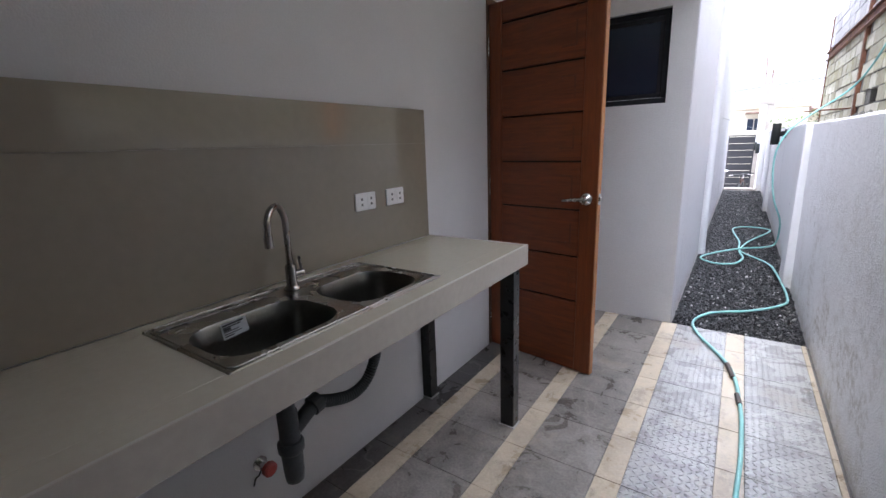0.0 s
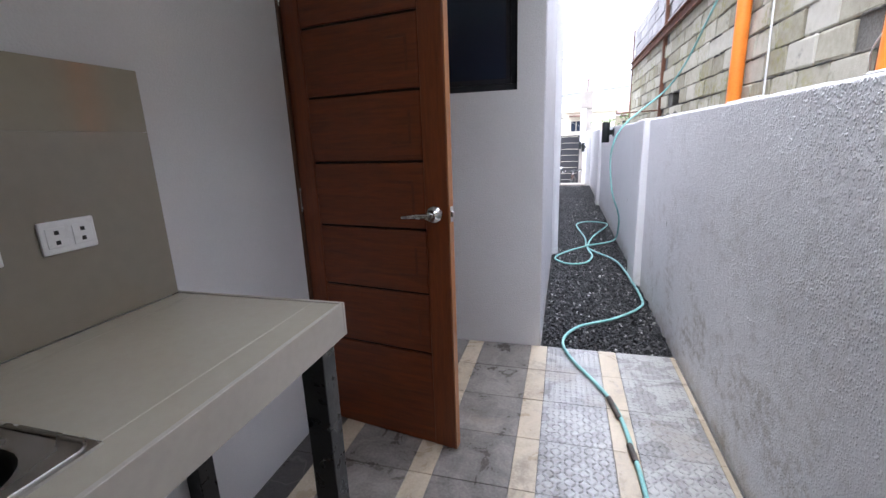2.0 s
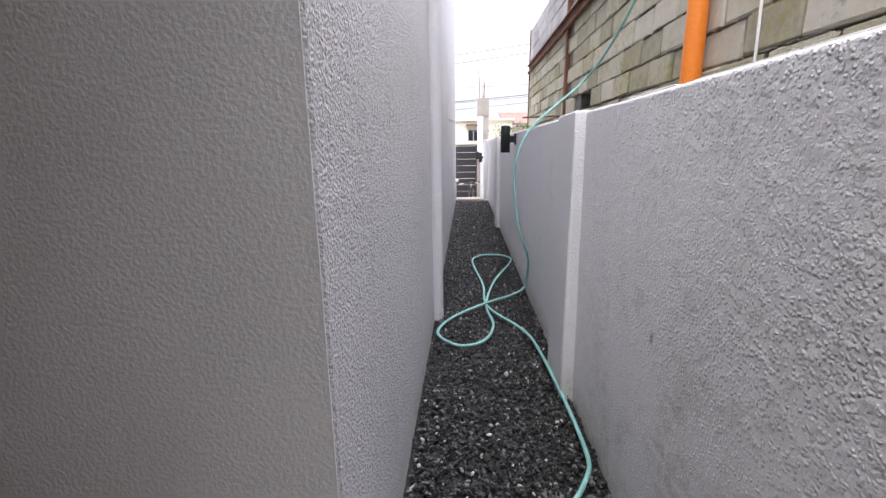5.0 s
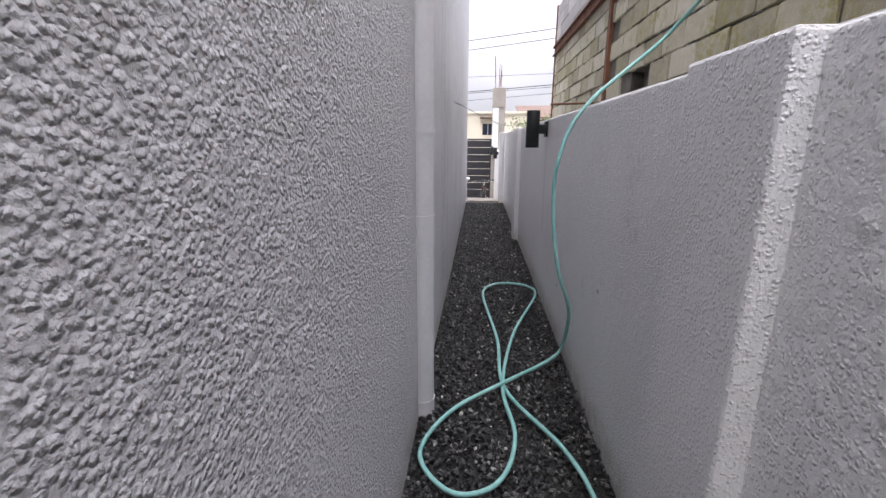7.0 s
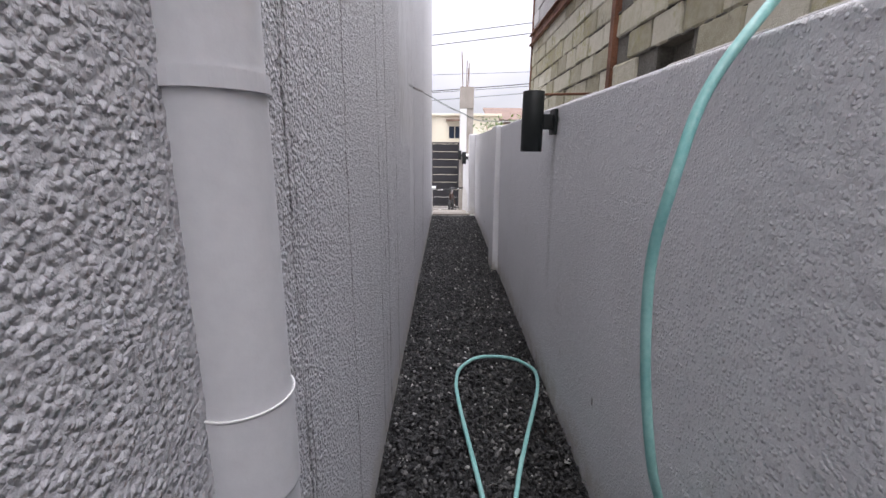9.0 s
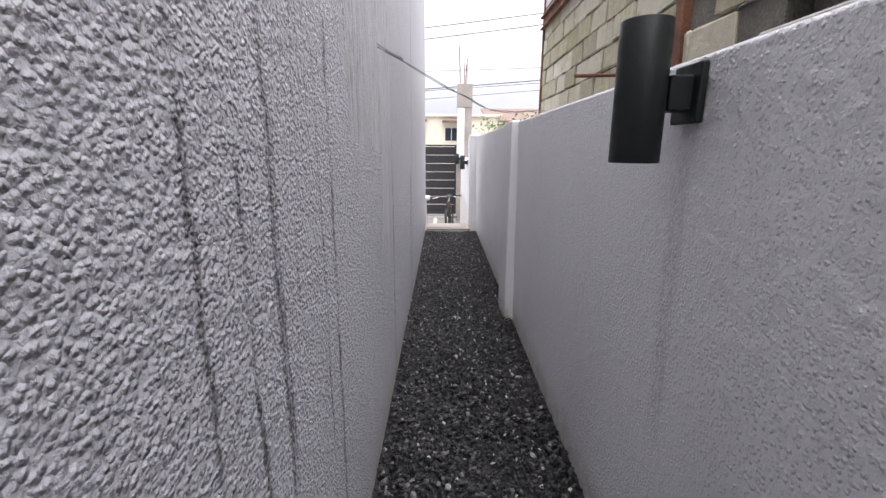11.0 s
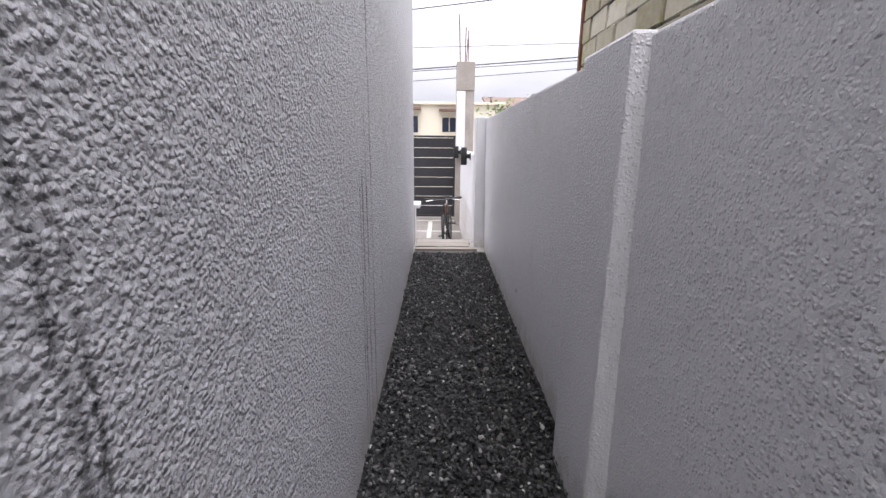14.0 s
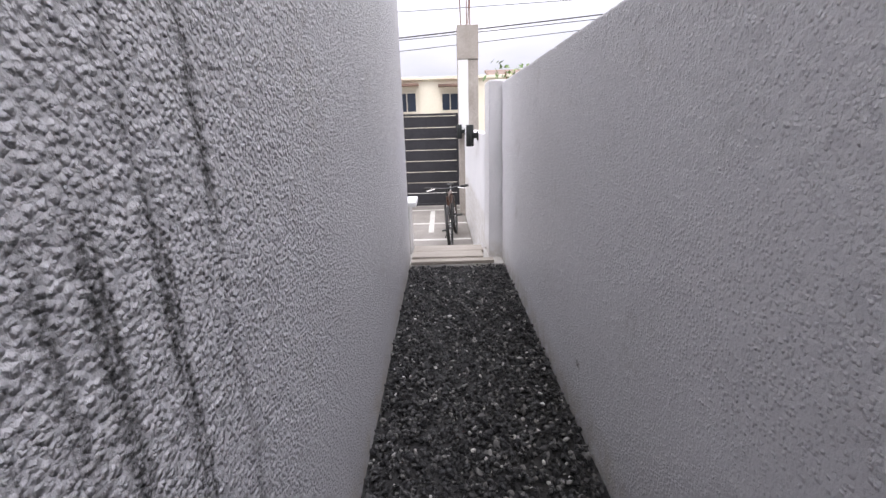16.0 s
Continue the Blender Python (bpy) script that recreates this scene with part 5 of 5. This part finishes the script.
def bicycle():
    b = empty("bicycle", (0.10, 16.75, LOW), "dark mountain bicycle parked in the driveway", "bicycle")
    R = 0.315
    Rw = lambda yc: [(0.0, yc + R * math.cos(a), R + 0.025 + R * math.sin(a)) for a in np.linspace(0, math.tau, 37)]
    for yc in (-0.52, 0.52):
        w = part("wheel", tube([(-0.03, yc, R + 0.025), (0.03, yc, R + 0.025)], 0.02, 10), BLACK_PAINT, b, "", True)
        part("tyre", tube(Rw(yc), 0.025, 8, caps=False), RUBBER, w, "", True)
        rr = [(p[0], yc + (p[1] - yc) * 0.91, R + 0.025 + (p[2] - R - 0.025) * 0.91) for p in Rw(yc)]
        part("rim", tube(rr, 0.010, 6, caps=False), BLACK_PAINT, w, "", True)
        sp = bmesh.new()
        for k in range(16):
            a = k * math.tau / 16
            tube([(0.02 * (-1) ** k, yc, R + 0.025), (0, yc + 0.28 * math.cos(a), R + 0.025 + 0.28 * math.sin(a))], 0.0015, 4, sp)
        part("spokes", sp, CHROME, w)
    bb, seat, head0, head1, rear, fr_ = (0, 0.05, 0.30), (0, 0.20, 0.80), (0, -0.36, 0.68), (0, -0.39, 0.82), (0, 0.52, R + 0.025), (0, -0.52, R + 0.025)
    for nm, pts, r in (("down_tube", (bb, head0), 0.022), ("top_tube", (seat, head1), 0.018), ("seat_tube", (bb, seat), 0.018), ("head_tube", (head0, head1), 0.024),
                       ("chain_stay", ((0.03, bb[1], bb[2]), (0.045, rear[1], rear[2])), 0.009), ("chain_stay", ((-0.03, bb[1], bb[2]), (-0.045, rear[1], rear[2])), 0.009),
                       ("seat_stay", ((0.02, seat[1], seat[2] - 0.05), (0.045, rear[1], rear[2])), 0.008), ("seat_stay", ((-0.02, seat[1], seat[2] - 0.05), (-0.045, rear[1], rear[2])), 0.008)):
        part(nm, tube(pts, r, 10), BROWN_FRAME, b, "", True)
    for s in (-1, 1):
        part("fork_leg", tube(((0.05 * s, -0.375, 0.70), (0.05 * s, -0.45, 0.5), (0.045 * s, fr_[1], fr_[2])), 0.016, 10), BLACK_PAINT, b, "", True)
    part("stem", tube((head1, (0, -0.41, 0.90), (0, -0.47, 0.945)), 0.017, 10), BLACK_PAINT, b, "", True)
    bar = part("handlebar", tube(curve([(-0.33, -0.42, 0.965), (-0.2, -0.45, 0.96), (0, -0.475, 0.945), (0.2, -0.45, 0.96), (0.33, -0.42, 0.965)], 5), 0.014, 8), BLACK_PAINT, b, "", True)
    for s in (-1, 1):
        part("grip", tube(((0.22 * s, -0.446, 0.961), (0.34 * s, -0.417, 0.966)), 0.019, 10), RUBBER, bar, "", True)
        part("brake_lever", tube(((0.18 * s, -0.47, 0.95), (0.30 * s, -0.50, 0.935)), 0.006, 6), CHROME, bar)
    part("seat_post", tube((seat, (0, 0.235, 0.90)), 0.013, 8), CHROME, b, "", True)
    part("saddle", loft([[(w * math.cos(a), y, 0.915 + h * math.sin(a)) for a in np.linspace(0, math.tau, 12, endpoint=False)] for y, w, h in ((0.08, 0.012, 0.012), (0.16, 0.03, 0.018), (0.28, 0.07, 0.024), (0.36, 0.06, 0.02))], cap_start=True, cap_end=True), RUBBER, b, "", True)
    crank = part("chainring", tube(((0.035, 0.05, 0.30), (0.042, 0.05, 0.30)), 0.09, 20), BLACK_PAINT, b)
    for s, a in ((1, 0.6), (-1, 0.6 + math.pi)):
        e = (0.07 * s, 0.05 + 0.17 * math.cos(a), 0.30 + 0.17 * math.sin(a))
        part("crank_arm", tube(((0.05 * s, 0.05, 0.30), e), 0.010, 6), BLACK_PAINT, crank)
        part("pedal", box((min(e[0], e[0] + 0.1 * s), e[1] - 0.04, e[2] - 0.012), (max(e[0], e[0] + 0.1 * s), e[1] + 0.04, e[2] + 0.012), 0.003), BLACK_PAINT, crank)
    part("kickstand", tube(((-0.04, 0.10, 0.30), (-0.16, 0.14, 0.012)), 0.009, 6), BLACK_PAINT, b)
    b.matrix_world = pose(0.13, 16.75, LOW - 0.004, 0, -4.0, -6)


bicycle()


def far_house():
    h = empty("far_house", (0, 24.0, LOW), "cream two-part house across the street", "house")
    part("wall", box((-9, 0, 0), (2.1, 5, 3.22), 0.01), CREAM, h)
    part("wall", box((2.102, 0.8, 0), (9, 5, 3.0), 0.01), CREAM, h)
    part("roof", box((-9.2, -0.12, 3.2205), (2.2, 5.2, 3.31), 0.01), CREAM, h)
    roof = bmesh.new()
    loft([[(1.7, 0.1, 3.02), (9.4, 0.1, 3.02), (9.4, 0.1, 3.10), (1.7, 0.1, 3.10)], [(1.7, 3.4, 3.75), (9.4, 3.4, 3.75), (9.4, 3.4, 3.83), (1.7, 3.4, 3.83)]], roof, cap_start=True, cap_end=True)
    part("roof", roof, ROOF, h, "low brown sloping roof")
    for x0, x1, z0, z1 in ((0.04, 0.52, 2.32, 2.80), (-1.35, -0.80, 2.30, 2.84), (2.5, 3.4, 2.1, 2.75)):
        yy = 0.8 if x0 > 2.1 else 0.0
        w = part("window", box((x0 - 0.05, yy - 0.03, z0 - 0.05), (x1 + 0.05, yy - 0.001, z1 + 0.05), 0.004), CREAM, h)
        part("pane", box((x0, yy - 0.045, z0), ((x0 + x1) / 2 - 0.015, yy - 0.031, z1)), TINTED, w, "dark glass pane")
        part("pane", box(((x0 + x1) / 2 + 0.015, yy - 0.045, z0), (x1, yy - 0.031, z1)), TINTED, w, "dark glass pane")
        part("canopy", box((x0 - 0.12, yy - 0.4, z1 + 0.20), (x1 + 0.12, yy - 0.0005, z1 + 0.27), 0.004), ROOF, w, "brown window canopy")


far_house()


def shrub(x, y, z0, z1, spread, seed):
    r = random.Random(seed)
    t = empty("shrub", (x, y, LOW), "leafy green shrub behind the yard wall", "shrub")
    stems = bmesh.new()
    tips = []
    for k in range(9):
        a, q = r.uniform(0, math.tau), r.uniform(0.2, 1) * spread
        e = Vector((q * math.cos(a), q * math.sin(a) * 0.7, r.uniform(z0, z1) - LOW))
        line = curve([(0, 0, 0), (e.x * 0.3, e.y * 0.3, e.z * 0.55), tuple(e)], 4)
        tube(line, [0.025 * (1 - 0.75 * i / (len(line) - 1)) for i in range(len(line))], 6, stems)
        tips += line[3:]
    part("stems", stems, RUST, t, "thin brown stems")
    crown = bmesh.new()
    for k in range(1500):
        c = Vector(r.choice(tips)) + Vector((r.gauss(0, 0.11), r.gauss(0, 0.11), r.gauss(0, 0.08)))
        m = Matrix.Translation(c) @ Euler((r.uniform(-1, 1), r.uniform(-1, 1), r.uniform(0, 6.28))).to_matrix().to_4x4()
        L, w = r.uniform(0.03, 0.065), r.uniform(0.012, 0.024)
        vs = [crown.verts.new(m @ Vector(p)) for p in ((-L, 0, 0), (0, -w, 0.006), (L, 0, 0), (0, w, 0.006))]
        crown.faces.new(vs)
    part("crown", crown, LEAF, t)


shrub(1.25, 16.2, 1.35, 1.85, 0.7, 5)
shrub(2.05, 17.0, 1.45, 2.05, 0.8, 9)

# overhead wires along the street
for z0, slope, r in ((4.52, 0.12, 0.011), (4.23, 0.12, 0.011), (3.35, 0.035, 0.006), (2.90, 0.078, 0.013), (2.85, 0.070, 0.008), (2.59, 0.080, 0.007)):
    cable("overhead_wire", [(x, 19.14 if z0 < 2.6 else 19.5, z0 + slope * x + 0.0012 * (x - 1) ** 2) for x in (-14, -9, -5, -1, 3, 7, 12, 18)], r, WIRE, "black overhead wire along the street", "overhead wires")

# ---- floor tiles and the nearest wall blocks, one by one ----
floor = bpy.data.objects["floor"]
stripes = [-1.187, -0.787, -0.385, 0.015, 0.413]
columns = [(KX + 0.012, -1.188, TILE_DARK)]
for i, s0 in enumerate(stripes):
    columns.append((s0, min(s0 + 0.098, WX + 0.002), TILE_CREAM))
    if i < 4:
        columns.append((s0 + 0.0995, stripes[i + 1] - 0.0015, TILE_TREAD if i >= 2 else TILE_GREY))


def tile_mesh(w, l, mat):
    bm = box((0, 0, -0.008), (w, l, 0.0), 0.0014)
    me = bpy.data.meshes.new("tile")
    bm.to_mesh(me)
    bm.free()
    me.materials.append(mat)
    return me


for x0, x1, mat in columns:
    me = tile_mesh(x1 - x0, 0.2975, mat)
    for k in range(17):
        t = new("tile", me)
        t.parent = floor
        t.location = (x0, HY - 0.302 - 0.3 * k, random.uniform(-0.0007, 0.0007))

for k, (x, y, z, turn) in enumerate(singles[:300]):
    o = new("block", variants[k % len(variants)])
    o.parent = nb
    o.matrix_world = pose(x, y, z, turn * 0.5, 0, turn * 0.6)
if len(singles) > 300:
    more = bmesh.new()
    for x, y, z, turn in singles[300:]:
        box((x, y, z), (NX + 0.03, y + 0.386, z + 0.188), into=more)
    link("blocks_more", more, BLOCK_FAR, nb)["kind"] = "stuff"
